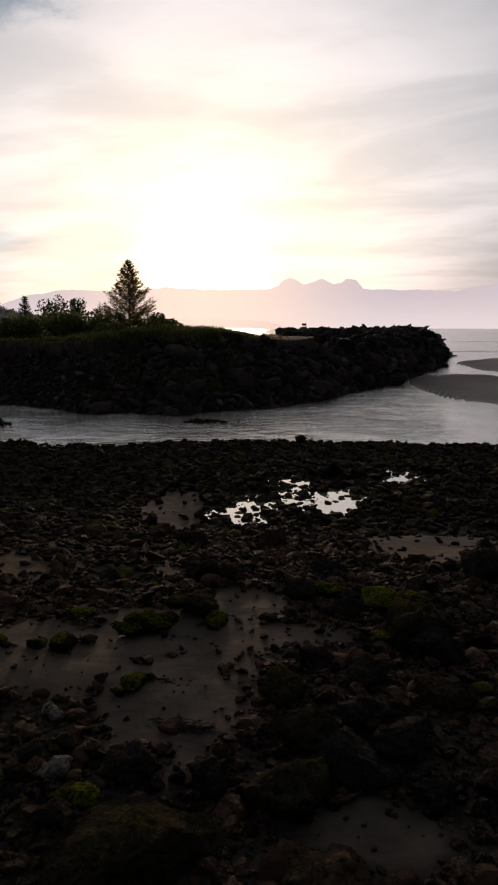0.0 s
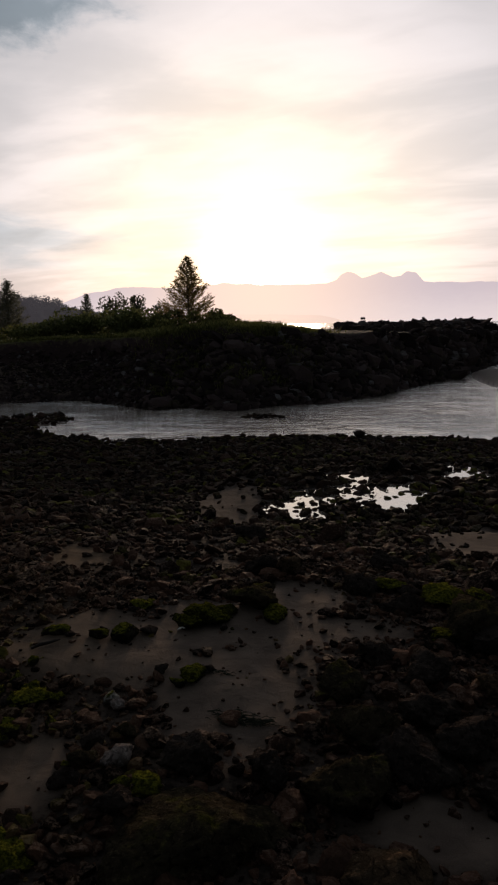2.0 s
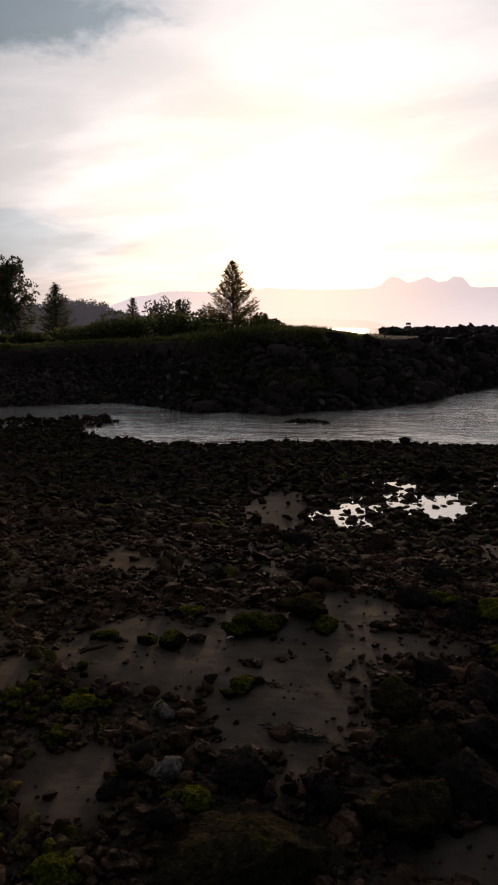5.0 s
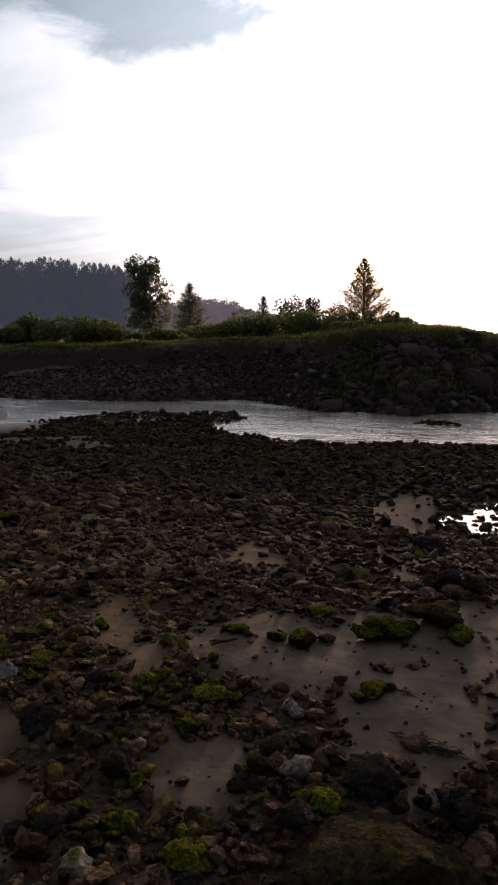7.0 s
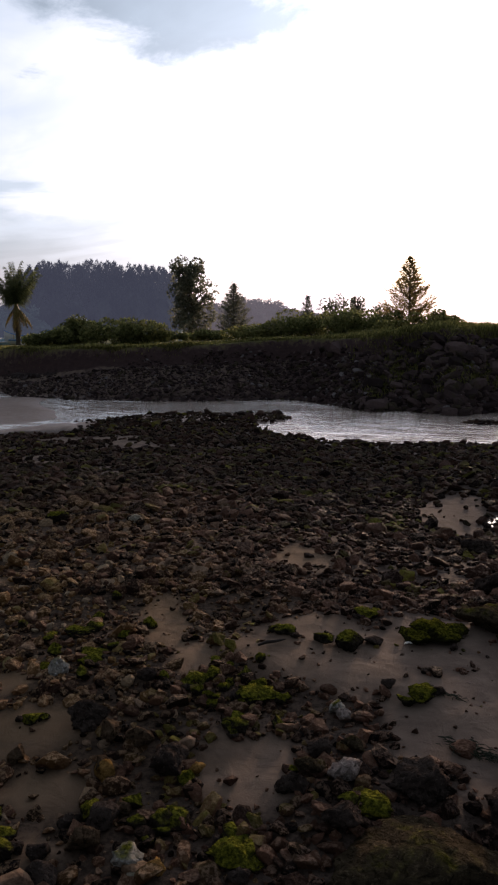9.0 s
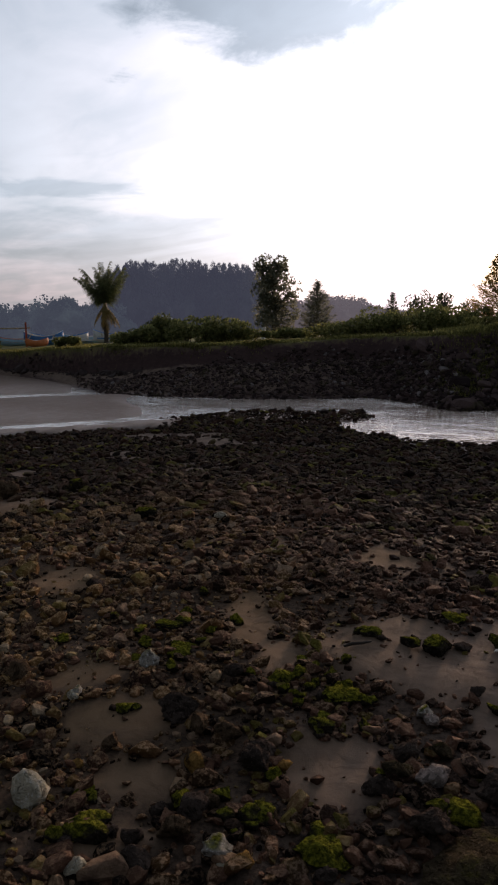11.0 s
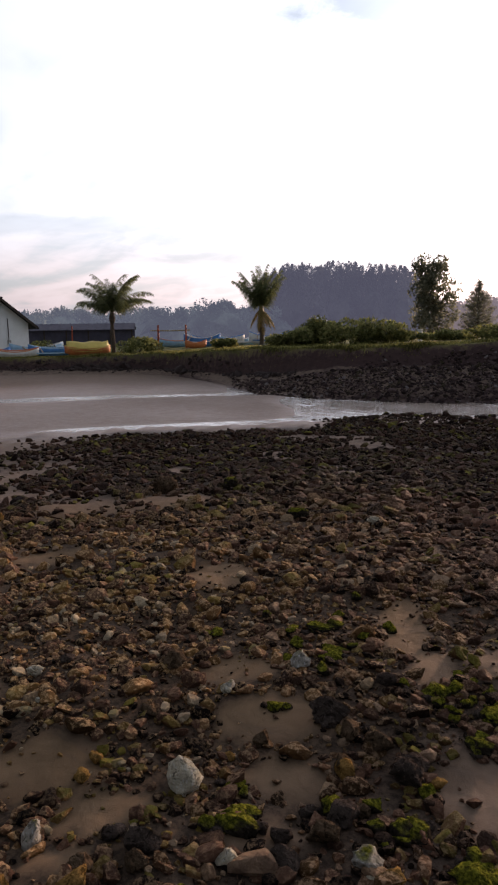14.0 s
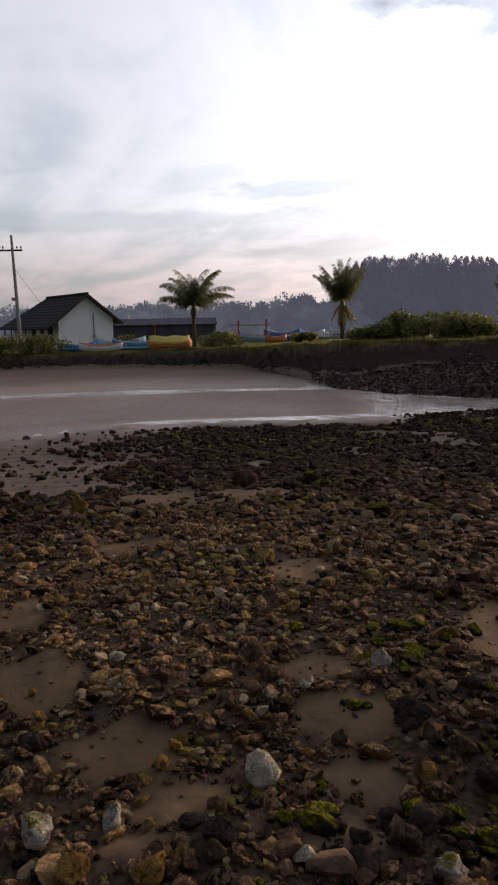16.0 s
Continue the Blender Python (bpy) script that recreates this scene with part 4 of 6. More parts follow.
def bush(name, az, r, width, tall, seed, label, mat=None, leaf=0.11, count=1500, group="bushes on the bank"):
    g = np.random.default_rng(seed)
    thing = empty(name, stand(az, r, g.uniform(0, 360)), label, "bush", group)
    stems = []
    blobs = [(g.normal(0, 0.30, 2) * width, g.uniform(0.22, 0.75) * tall, g.uniform(0.22, 0.38)) for _ in range(9)]
    for (bx, by), bz, _ in blobs:
        stems.append(tube([(bx * 0.2, by * 0.2, -0.1), (bx * 0.6, by * 0.6, bz * 0.6), (bx, by, bz)], (0.03, 0.02, 0.01), 5))
    v, f = joined(stems)
    part_of("branchwork", v, f, BARK, thing)
    pts = []
    for (bx, by), bz, rad in blobs:
        k = count // 9
        p = g.normal(size=(k, 3))
        p /= np.linalg.norm(p, axis=1, keepdims=True)
        p *= (g.uniform(0.45, 1.0, k) ** 0.5)[:, None]
        p *= (rad * width, rad * width, rad * tall * 1.25)
        p += (bx, by, bz)
        pts.append(p)
    pts = np.concatenate(pts)
    pts = pts[pts[:, 2] > 0.0]
    v, f = leaves(pts, leaf, 1.7, 0.1, g)
    part_of("foliage", v, f, mat or LEAF_BUSH, thing)
    return thing


# mound of shrubs beside the headland, and the bushes by the palms
for k, (az, r, w, h) in enumerate([(20.6, 43, 2.2, 0.9), (18.9, 42.5, 2.6, 1.15), (17.2, 43, 2.6, 1.3), (15.6, 42, 2.8, 1.5), (14.1, 42.5, 2.6, 1.45), (12.8, 42, 2.2, 1.3), (11.8, 41, 1.7, 1.0)]):
    bush("bush", az, r, w, h, 400 + k, "dense low dark-green shrub on the grassy bank", None, 0.10, 1900)
for k, (az, r, w, h) in enumerate([(37.0, 44, 1.9, 0.8), (35.6, 44, 1.9, 1.15), (34.0, 44.5, 1.8, 1.55), (32.4, 43.5, 2.0, 1.25), (30.6, 44, 2.3, 1.55), (29.2, 43.5, 2.0, 1.2)]):
    bush("bush", az, r, w, h, 420 + k, "leafy bright-green bush at the edge of the grass", None, 0.12, 1800)
for k, (az, r, w, h) in enumerate([(48.3, 59, 2.4, 1.25), (47.0, 60, 1.6, 0.9), (60.9, 61, 2.2, 1.3), (62.6, 60.5, 2.8, 1.5), (64.4, 60, 2.6, 1.45), (66.0, 60, 2.6, 1.5), (55.7, 63.5, 2.0, 1.1), (41.4, 50, 1.2, 0.6), (27.6, 47, 1.5, 0.6), (24.5, 47, 1.6, 0.6)]):
    bush("bush", az, r, w, h, 440 + k, "rough green shrub beside boats and grass", None, 0.13, 1300)
for k, (az, r, w, h) in enumerate([(7.6, 36.5, 1.5, 0.85), (6.2, 36, 1.3, 0.55), (10.6, 37, 1.4, 0.6)]):
    bush("bush", az, r, w, h, 460 + k, "backlit grassy shrub on the headland's crest", GRASS, 0.09, 1500)


def casuarina(az, r, tall, width, seed, label, dense=1.0, mat=None):
    """A young casuarina: straight stem, rising whorls of branches with hanging needle twigs."""
    g = np.random.default_rng(seed)
    thing = empty("casuarina_tree", stand(az, r), label, "tree", "casuarinas")
    stem = [(0.04 * math.sin(k), 0.04 * math.cos(2 * k), tall * k / 6 - 0.1) for k in range(7)]
    v, f = tube(stem, np.linspace(tall * 0.018, 0.012, 7), 7)
    part_of("trunk", v, f, BARK, thing)
    limbs, pts, ways = [], [], []
    count = int(95 * dense)
    for k in range(count):
        h = tall * (0.02 + 0.94 * (k / count) ** 1.05)
        reach = width * 0.5 * (1 - h / tall) ** 0.85 * g.uniform(0.75, 1.15) + 0.03
        a = k * 2.4 + g.normal(0, 0.3)
        out = np.array([math.cos(a), math.sin(a), 0])
        rise = reach * g.uniform(0.3, 0.75)
        p0 = np.array([0, 0, h - 0.02])
        p1 = p0 + out * reach * 0.55 + (0, 0, rise * 0.35)
        p2 = p0 + out * reach + (0, 0, rise)
        limbs.append(tube([p0, p1, p2], (0.016, 0.010, 0.004), 4))
        m = int(6 + 60 * reach)
        s = g.uniform(0.12, 1.0, m)[:, None] ** 0.8
        q = np.where(s < 0.55, p0 + (p1 - p0) * s / 0.55, p1 + (p2 - p1) * (s - 0.55) / 0.45)
        q = q + g.normal(0, 0.03 + 0.03 * reach, (m, 3))
        pts.append(q)
        ways.append(np.tile(out * 0.9 + (0, 0, 0.55), (m, 1)))
    v, f = joined(limbs)
    part_of("branchwork", v, f, BARK, thing)
    v, f = leaves(np.concatenate(pts), 0.030, 6.5, 0.1, g, np.concatenate(ways))
    part_of("crown", v, f, mat or LEAF_CAS, thing)
    return thing


casuarina(9.2, 43, 4.3, 3.5, 51, "backlit young casuarina tree standing alone in grass", 1.7)
casuarina(22.45, 51, 3.9, 2.9, 52, "small dark conical casuarina beside a leafy tree", 1.6, LEAF_DARK)
casuarina(16.8, 50, 2.8, 1.6, 53, "small casuarina rising behind the shrubs", 0.8, LEAF_DARK)


def broad_tree(name, az, r, tall, width, seed, label, clear=0.08, leaf=0.14, count=4200, mat=None, blobs_n=20, tall_crown=0.9):
    g = np.random.default_rng(seed)
    thing = empty(name, stand(az, r), label, "tree", "broadleaf trees")
    v, f = tube([(0, 0, -0.1), (0.05, 0.03, tall * 0.3), (-0.05, 0.08, tall * 0.6), (0.05, 0, tall * 0.9)], (tall * 0.025, tall * 0.02, tall * 0.012, 0.02), 8)
    part_of("trunk", v, f, BARK, thing)
    limbs, pts = [], []
    for k in range(blobs_n):
        h = tall * (clear + 0.1 + (0.88 - clear - 0.1) * (k + 0.5) / blobs_n)
        a = k * 2.4 + g.normal(0, 0.4)
        reach = width * 0.5 * g.uniform(0.35, 0.85) * math.sin(min(1.0, 0.35 + (1 - h / tall) * 1.3) * math.pi / 2)
        c = np.array([math.cos(a) * reach, math.sin(a) * reach, h])
        limbs.append(tube([(0, 0, h * 0.7), c * 0.6 + (0, 0, h * 0.33), c], (0.05, 0.03, 0.012), 5))
        m = count // blobs_n
        p = g.normal(size=(m, 3))
        p /= np.linalg.norm(p, axis=1, keepdims=True)
        p *= g.uniform(0.3, 1.0, m)[:, None] ** 0.6
        rad = g.uniform(0.13, 0.24) * width
        pts.append(p * (rad, rad, rad * tall_crown * 1.15) + c)
    v, f = joined(limbs)
    part_of("branchwork", v, f, BARK, thing)
    v, f = leaves(np.concatenate(pts), leaf, 1.8, 0.3, g)
    part_of("crown", v, f, mat or LEAF_DARK, thing)
    return thing


broad_tree("leafy_tree", 25.8, 57, 6.6, 3.7, 61, "tall narrow dark leafy tree on the grass", 0.0, 0.13, 6800, None, 36)
broad_tree("shrub_tree", 14.7, 58, 3.0, 3.4, 62, "sparse low tree rising behind shrubs", 0.1, 0.12, 1300)
broad_tree("shrub_tree", 13.0, 47, 2.6, 1.3, 63, "thin wispy shrub above the bushes", 0.3, 0.10, 420)
broad_tree("shrub_tree", 11.3, 50, 2.0, 1.6, 64, "sparse low tree rising behind shrubs", 0.1, 0.10, 520)


def palm(az, r, trunk, reach, seed, label, fronds, low, high, bend, dry, wind):
    """A coconut palm: ringed trunk, fronds that rise and arch over, leaflets hanging from both sides of each rib."""
    g = np.random.default_rng(seed)
    thing = empty("palm_tree", stand(az, r), label, "palm tree", "palms on the bank")
    steps = 16
    v, f = tube([(0.05 * math.sin(k * 0.4), 0.03 * k / steps, trunk * k / steps - 0.1) for k in range(steps + 1)], [0.17 - 0.04 * k / steps + 0.018 * (k % 2) for k in range(steps + 1)], 10)
    part_of("trunk", v, f, BARK, thing)
    v, f = tube([(0, 0, trunk - 0.7), (0.02, 0, trunk - 0.3), (0, 0, trunk + 0.35)], (0.18, 0.27, 0.10), 9)
    part_of("crown_shaft", v, f, LEAF_DRY if dry else BARK, thing)
    right = np.array([math.cos(radians(az)), math.sin(radians(az)), 0])
    for k in range(fronds):
        dead = k >= fronds - dry
        a = k * 2.39996 + g.normal(0, 0.25)
        out = np.array([math.cos(a), math.sin(a), 0]) + right * wind
        out /= np.linalg.norm(out)
        rise = radians(high + (low - high) * (k / max(1, fronds - dry - 1)) ** 0.9 + g.normal(0, 5)) if not dead else radians(g.uniform(-70, -35))
        sweep = radians(bend * g.uniform(0.8, 1.25)) if not dead else radians(40)
        span = reach * g.uniform(0.85, 1.1) * (0.6 if dead else 1.0)
        p, path, n_seg = np.array([0, 0, trunk + 0.1]), [], 14
        for j in range(n_seg):
            path.append(p.copy())
            tilt = rise - sweep * ((j + 0.5) / n_seg) ** 1.5
            p = p + (out * math.cos(tilt) + np.array([0, 0, math.sin(tilt)])) * span / (n_seg - 1)
        path = np.array(path)
        rib = tube(path, np.linspace(0.035, 0.008, n_seg), 4)
        side_all, quads_v = np.array([-out[1], out[0], 0]), []
        for s in np.linspace(0.12, 1.0, 62):
            x = s * (n_seg - 1)
            i = min(int(x), n_seg - 2)
            p = path[i] + (path[i + 1] - path[i]) * (x - i)
            way = path[i + 1] - path[i]
            way /= np.linalg.norm(way)
            ln = g.uniform(0.75, 1.2) * span * 0.22 * math.sin(min(1, 0.3 + s * 0.8) * math.pi * 0.9) + 0.08
            for sg in (-1, 1):
                d = side_all * sg * 0.55 + way * 0.55 + right * wind * 0.3 + np.array([0, 0, -0.25 - 0.7 * g.uniform()])
                d /= np.linalg.norm(d)
                w = way * 0.020
                m, q = p + d * ln * 0.55, p + d * ln + (0, 0, -0.22 * ln)
                quads_v += [p - w * 0.5, p + w * 0.5, m + w, m - w, m - w, m + w, q + w * 0.2, q - w * 0.2]
        blades = (np.array(quads_v), np.arange(len(quads_v)).reshape(-1, 4))
        v, f = joined([rib, blades])
        part_of("frond", v, f, LEAF_DRY if dead else LEAF_PALM, thing, "dry hanging yellow frond" if dead else "")
    return thing


palm(50.0, 61, 3.1, 3.7, 71, "coconut palm with arching fronds beside beached boats", 28, 34, 88, 74, 0, 0.08)
palm(38.65, 57, 2.7, 3.1, 72, "windswept coconut palm with upright fronds and dry skirt", 30, 58, 90, 34, 7, -0.03)


def woodland(name, spots, seed, label, conifer, mat):
    """Far trees whose crowns run together."""
    g = np.random.default_rng(seed)
    pieces = []
    for az, r, tall, width in spots:
        x, y = polar(az, r)
        z = ground_at(az, r) - 0.3
        v, f = tube([(x, y, z), (x, y, z + tall * 0.5), (x, y, z + tall * 0.9)], (0.16, 0.1, 0.03), 5)
        pieces.append((v, f))
        if conifer:
            lift, girth = (0.05, 0.25, 0.42, 0.55, 0.66), (0.36, 0.42, 0.34, 0.20, 0.04)
        else:
            lift, girth = (0.02, 0.2, 0.4, 0.55, 0.66), (0.30, 0.40, 0.40, 0.26, 0.06)
        v, f = tube([(x + g.normal(0, 0.06) * width, y, z + tall * q) for q in lift], [width * q * g.uniform(0.8, 1.1) for q in girth], 9)
        pieces.append((v + g.normal(0, 0.05 * width, v.shape), f))
        m = 560 if conifer else 640
        if conifer:
            h = g.uniform(0.12, 1.0, m)
            rad = width * 0.5 * (0.07 + 1.0 * np.minimum(1.0, (1.0 - h) / 0.40)) * np.sqrt(g.uniform(0.1, 1, m))
            a = g.uniform(0, 6.28, m)
            p = np.stack([x + rad * np.cos(a), y + rad * np.sin(a), z + h * tall], -1)
            v, f = leaves(p, 0.10, 7.0, -1.5, g)
        else:
            blobs = np.clip(g.normal(0, 0.2, (9, 3)), -0.3, 0.3) * (width, width, tall * 1.0) + (x, y, z + tall * 0.48)
            p = g.normal(size=(m, 3))
            p /= np.linalg.norm(p, axis=1, keepdims=True)
            p = p * (width * 0.22, width * 0.22, tall * 0.16) * g.uniform(0.02, 1, (m, 1)) ** 0.5 + blobs[g.integers(0, 9, m)]
            p[:, 2] = np.maximum(p[:, 2], z + 0.1)
            v, f = leaves(p, 0.34, 1.7, 0.1, g)
        pieces.append((v, f))
    v, f = joined(pieces)
    return tagged(new(name, mesh_of(name, v, f, mat)), label, "woodland", kind="stuff")


g = np.random.default_rng(81)
spots = []
for k in range(190):
    az = g.uniform(26.5, 38.6)
    r = g.uniform(112, 140)
    crest = np.interp(az, [26, 28, 30, 32, 33.4, 35, 37, 38.6], [3.7, 4.15, 4.3, 4.55, 4.7, 4.6, 4.5, 3.7])
    spots.append((az, r, (r * math.tan(radians(crest * g.uniform(0.84, 1.07))) + 1.9), g.uniform(3.5, 5.8)))
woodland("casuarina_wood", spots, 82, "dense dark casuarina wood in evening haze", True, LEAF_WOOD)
spots = []
for k in range(120):
    az = g.uniform(37, 72)
    r = g.uniform(108, 138)
    crest = np.interp(az, [38, 40, 42.4, 44, 50, 54, 58, 72], [2.5, 1.9, 2.8, 1.85, 2.1, 2.3, 1.8, 2.1])
    spots.append((az, r, (r * math.tan(radians(crest * g.uniform(0.72, 1.08))) + 1.9), g.uniform(4, 7)))
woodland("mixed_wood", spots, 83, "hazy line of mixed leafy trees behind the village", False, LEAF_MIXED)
spots = []
for k in range(85):
    az = g.uniform(15.5, 27.5)
    r = g.uniform(190, 230)
    crest = np.interp(az, [15.5, 17.5, 19, 21, 24, 27], [0.7, 1.35, 2.1, 2.5, 2.55, 2.5])
    spots.append((az, r, (r * math.tan(radians(crest * g.uniform(0.7, 1.0))) + 1.9), g.uniform(6, 9)))
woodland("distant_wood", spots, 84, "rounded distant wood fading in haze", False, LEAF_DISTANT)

# ---- marked rocks on the beach ----
DARK_ROCK = rock_material("dark_rock", (0.080, 0.060, 0.050))
MOSS_ROCK = rock_material("mossy_rock", (0.050, 0.040, 0.030), 0.30)
BRIGHT_MOSS = rock_material("bright_mossy_rock", (0.05, 0.04, 0.03), 0.75)
OLIVE_MOSS = rock_material("olive_mossy_rock", (0.045, 0.042, 0.016), 0.3, 0.6)
PALE_PINK = rock_material("pinkish_limestone", (0.42, 0.33, 0.29))
WEEDY_ROCK = rock_material("weedy_rock", (0.085, 0.064, 0.040), -0.1, 0.6)
PALE_ROCK = rock_material("pale_limestone", (0.70, 0.61, 0.45))
PALE_MOSS = rock_material("pale_mossy_limestone", (0.52, 0.47, 0.40), 0.12)
OCHRE_ROCK = rock_material("ochre_rock", (0.34, 0.19, 0.06))
BROWN_ROCK = rock_material("brown_rock", (0.13, 0.086, 0.054))


def rock(x, y, width, tall, mat, label, seed, deep=0.8, turn=0.0, sink=0.25):
    """A single broken stone, partly sunk in the sand."""
    v, f = rock_shape(4 if width > 0.15 else 3, seed, 15, 0.16)
    lo, hi = v.min(0), v.max(0)
    v = (v - (lo + hi) / 2) / (hi - lo)
    v = v * (width, width * deep, tall * 1.25)
    pit = noise_push(v, seed, width * 0.045)
    ob = new("rock", mesh_of("rock", v + pit, f, mat, True))
    z = float(land(np.array([x]), np.array([y]))[0])
    ob.matrix_world = pose(x, y, z + tall * (0.625 - sink), 0, 0, turn)
    return tagged(ob, label, "rock", "marked rocks on the beach")


def noise_push(v, seed, amount):
    g = np.random.default_rng(seed + 9)
    k = g.normal(size=(6, 3)) * np.array([9, 14, 22, 30, 40, 55])[:, None] / (np.abs(v).max() * 2)
    w = np.array([1, 0.8, 0.6, 0.45, 0.35, 0.25])
    wave = (np.sin(v @ k.T + g.uniform(0, 6, 6)) * w).sum(1)
    n_dir = v / (np.linalg.norm(v, axis=1, keepdims=True) + 1e-9)
    return n_dir * (wave * amount * 0.5)[:, None]


def shore_rock(az, r, width, mat, label, seed, ratio, sink=0.22):
    x, y = polar(az, r)
    return rock(x, y, width * 0.86, width * ratio * 0.82, mat, label, seed, 0.62 + 0.38 * ((seed * 37) % 10) / 10, (seed * 71) % 360, sink)


# bearing, distance and width of each
CLUSTER = [
    (-5.8, 3.26, 0.21), (-9.8, 3.15, 0.31), (-4.6, 2.60, 0.34), (-10.3, 2.80, 0.33), (-9.0, 2.44, 0.37), (-3.4, 2.26, 0.38), (2.9, 2.35, 0.19), (-15.4, 2.34, 0.19), (-13.6, 3.73, 0.56),
    (-14.9, 3.55, 0.45), (-7.6, 3.94, 0.30), (-2.9, 2.96, 0.28), (-4.2, 4.22, 0.24), (-13.0, 2.60, 0.35), (4.6, 3.95, 0.36), (10.0, 2.45, 0.27), (3.8, 2.39, 0.19), (3.8, 4.10, 0.20),
    (12.1, 3.19, 0.08), (6.9, 3.61, 0.07), (15.2, 2.69, 0.12), (18.0, 2.65, 0.14), (20.1, 2.42, 0.13), (18.8, 2.52, 0.12), (16.5, 2.23, 0.18),
]
for k, (az, r, w) in enumerate(CLUSTER):
    shore_rock(az, r, w, (DARK_ROCK, DARK_ROCK, WEEDY_ROCK)[k % 3], "large dark wet broken rock in sand" if w > 0.25 else "dark broken stone half sunk in sand", 700 + k, 0.42 if w > 0.25 else 0.55)
GRAVEL_DARK = [
    (31.4, 3.29, 0.12), (36.0, 2.98, 0.18), (30.4, 2.59, 0.19), (38.1, 2.40, 0.11), (35.9, 2.35, 0.12), (40.7, 2.15, 0.14), (20.7, 2.43, 0.11), (40.8, 2.28, 0.09), (51.8, 2.28, 0.15),
    (54.0, 2.36, 0.10), (31.1, 3.26, 0.12), (65.4, 2.95, 0.11), (56.1, 3.66, 0.11), (41.5, 4.54, 0.14), (29.8, 2.66, 0.14),
]
for k, (az, r, w) in enumerate(GRAVEL_DARK):
    shore_rock(az, r, w, DARK_ROCK, "dark grey slab among brown gravel" if k % 3 == 0 else "black broken stone among small brown stones", 730 + k, 0.42 if k % 3 == 0 else 0.62)
BROWN = [
    (-15.9, 3.02, 0.32), (-6.9, 1.87, 0.32), (34.6, 2.86, 0.12), (32.2, 2.80, 0.14), (41.5, 2.83, 0.10), (34.0, 2.39, 0.08), (37.4, 2.27, 0.13), (50.5, 2.02, 0.11), (50.2, 3.08, 0.09),
    (56.9, 2.23, 0.10), (53.0, 2.20, 0.08), (47.9, 3.49, 0.15), (35.2, 2.65, 0.11), (52.6, 2.21, 0.10), (35.0, 2.64, 0.12),
]
for k, (az, r, w) in enumerate(BROWN):
    shore_rock(az, r, w, BROWN_ROCK, "big reddish-brown rock among dark rocks" if w > 0.25 else "brown rounded stone standing in gravel", 750 + k, 0.45 if w > 0.25 else 0.68)
OCHRE = [
    (35.2, 2.62, 0.13), (63.8, 2.22, 0.12), (57.5, 2.14, 0.13), (54.5, 3.80, 0.05), (64.6, 3.17, 0.07), (64.6, 3.07, 0.07), (54.8, 2.81, 0.07), (55.9, 2.71, 0.07), (32.1, 2.08, 0.07),
    (27.9, 2.58, 0.07), (64.9, 3.38, 0.06), (44.3, 2.76, 0.06), (66.9, 2.78, 0.06),
]
for k, (az, r, w) in enumerate(OCHRE):
    shore_rock(az, r, w, OCHRE_ROCK, "ochre-yellow stone among brown gravel", 770 + k, 0.66)
MOSS = [
    (14.9, 3.63, 0.20), (13.5, 4.01, 0.13), (2.6, 3.81, 0.16), (20.1, 3.69, 0.13), (22.6, 3.08, 0.15), (9.4, 3.11, 0.14), (24.7, 2.84, 0.12), (25.4, 2.14, 0.12), (14.0, 2.33, 0.13),
    (36.1, 3.89, 0.15), (38.2, 3.89, 0.10), (35.6, 3.52, 0.12), (33.6, 3.65, 0.08), (44.3, 3.90, 0.10), (27.6, 3.19, 0.12), (24.9, 2.84, 0.10), (22.5, 3.08, 0.11), (40.3, 3.06, 0.08),
    (30.0, 2.31, 0.11), (25.5, 2.12, 0.16), (44.3, 2.57, 0.10), (44.4, 2.34, 0.14), (44.7, 2.36, 0.13), (38.3, 3.91, 0.09), (35.1, 3.59, 0.12), (-10.9, 4.20, 0.33), (-6.7, 4.31, 0.22),
    (-10.8, 3.58, 0.16),
]
for k, (az, r, w) in enumerate(MOSS):
    shore_rock(az, r, w * 1.3, BRIGHT_MOSS if k % 3 else MOSS_ROCK, "low broad rock with green moss on top" if w > 0.2 else "rock capped with bright green moss", 790 + k, 0.25 if w > 0.2 else 0.29)
    for j in range(2):
        a = 2.4 * k + 3.0 * j
        shore_rock(az + 0.62 * w * math.degrees(math.cos(a)) / r, r + 0.5 * w * math.sin(a), w * (0.75 - 0.2 * j), (MOSS_ROCK, DARK_ROCK)[j], "small mossy stone beside a larger one" if j == 0 else "small dark stone beside a mossy one", 930 + 2 * k + j, 0.42)
PALE = [
    (48.0, 2.59, 0.17), (58.5, 3.57, 0.10), (33.9, 2.08, 0.06), (45.6, 2.18, 0.09), (16.1, 2.50, 0.15), (15.7, 2.92, 0.10), (31.1, 6.44, 0.14), (58.4, 3.27, 0.06),
    (44.1, 3.18, 0.07),
]
for k, (az, r, w) in enumerate(PALE):
    shore_rock(az, r, w, PALE_PINK if az < 20 else PALE_ROCK, "large cream limestone among small brown stones" if k == 0 else "pale pitted limestone lump on brown sand", 821 + k, 0.82 if k == 0 else 0.62)
HALF_MOSSY = [
    (38.2, 3.42, 0.12), (60.2, 2.44, 0.11), (34.1, 2.14, 0.11), (43.9, 3.20, 0.07), (65.7, 2.41, 0.15), (16.3, 2.98, 0.09),
]
for k, (az, r, w) in enumerate(HALF_MOSSY):
    shore_rock(az, r, w, PALE_MOSS, "white stone half covered in yellow-green moss", 835 + k, 0.75)
shore_rock(9.4, 2.06, 0.66, WEEDY_ROCK, "very large low rock with thin green algae", 852, 0.21, 0.15)
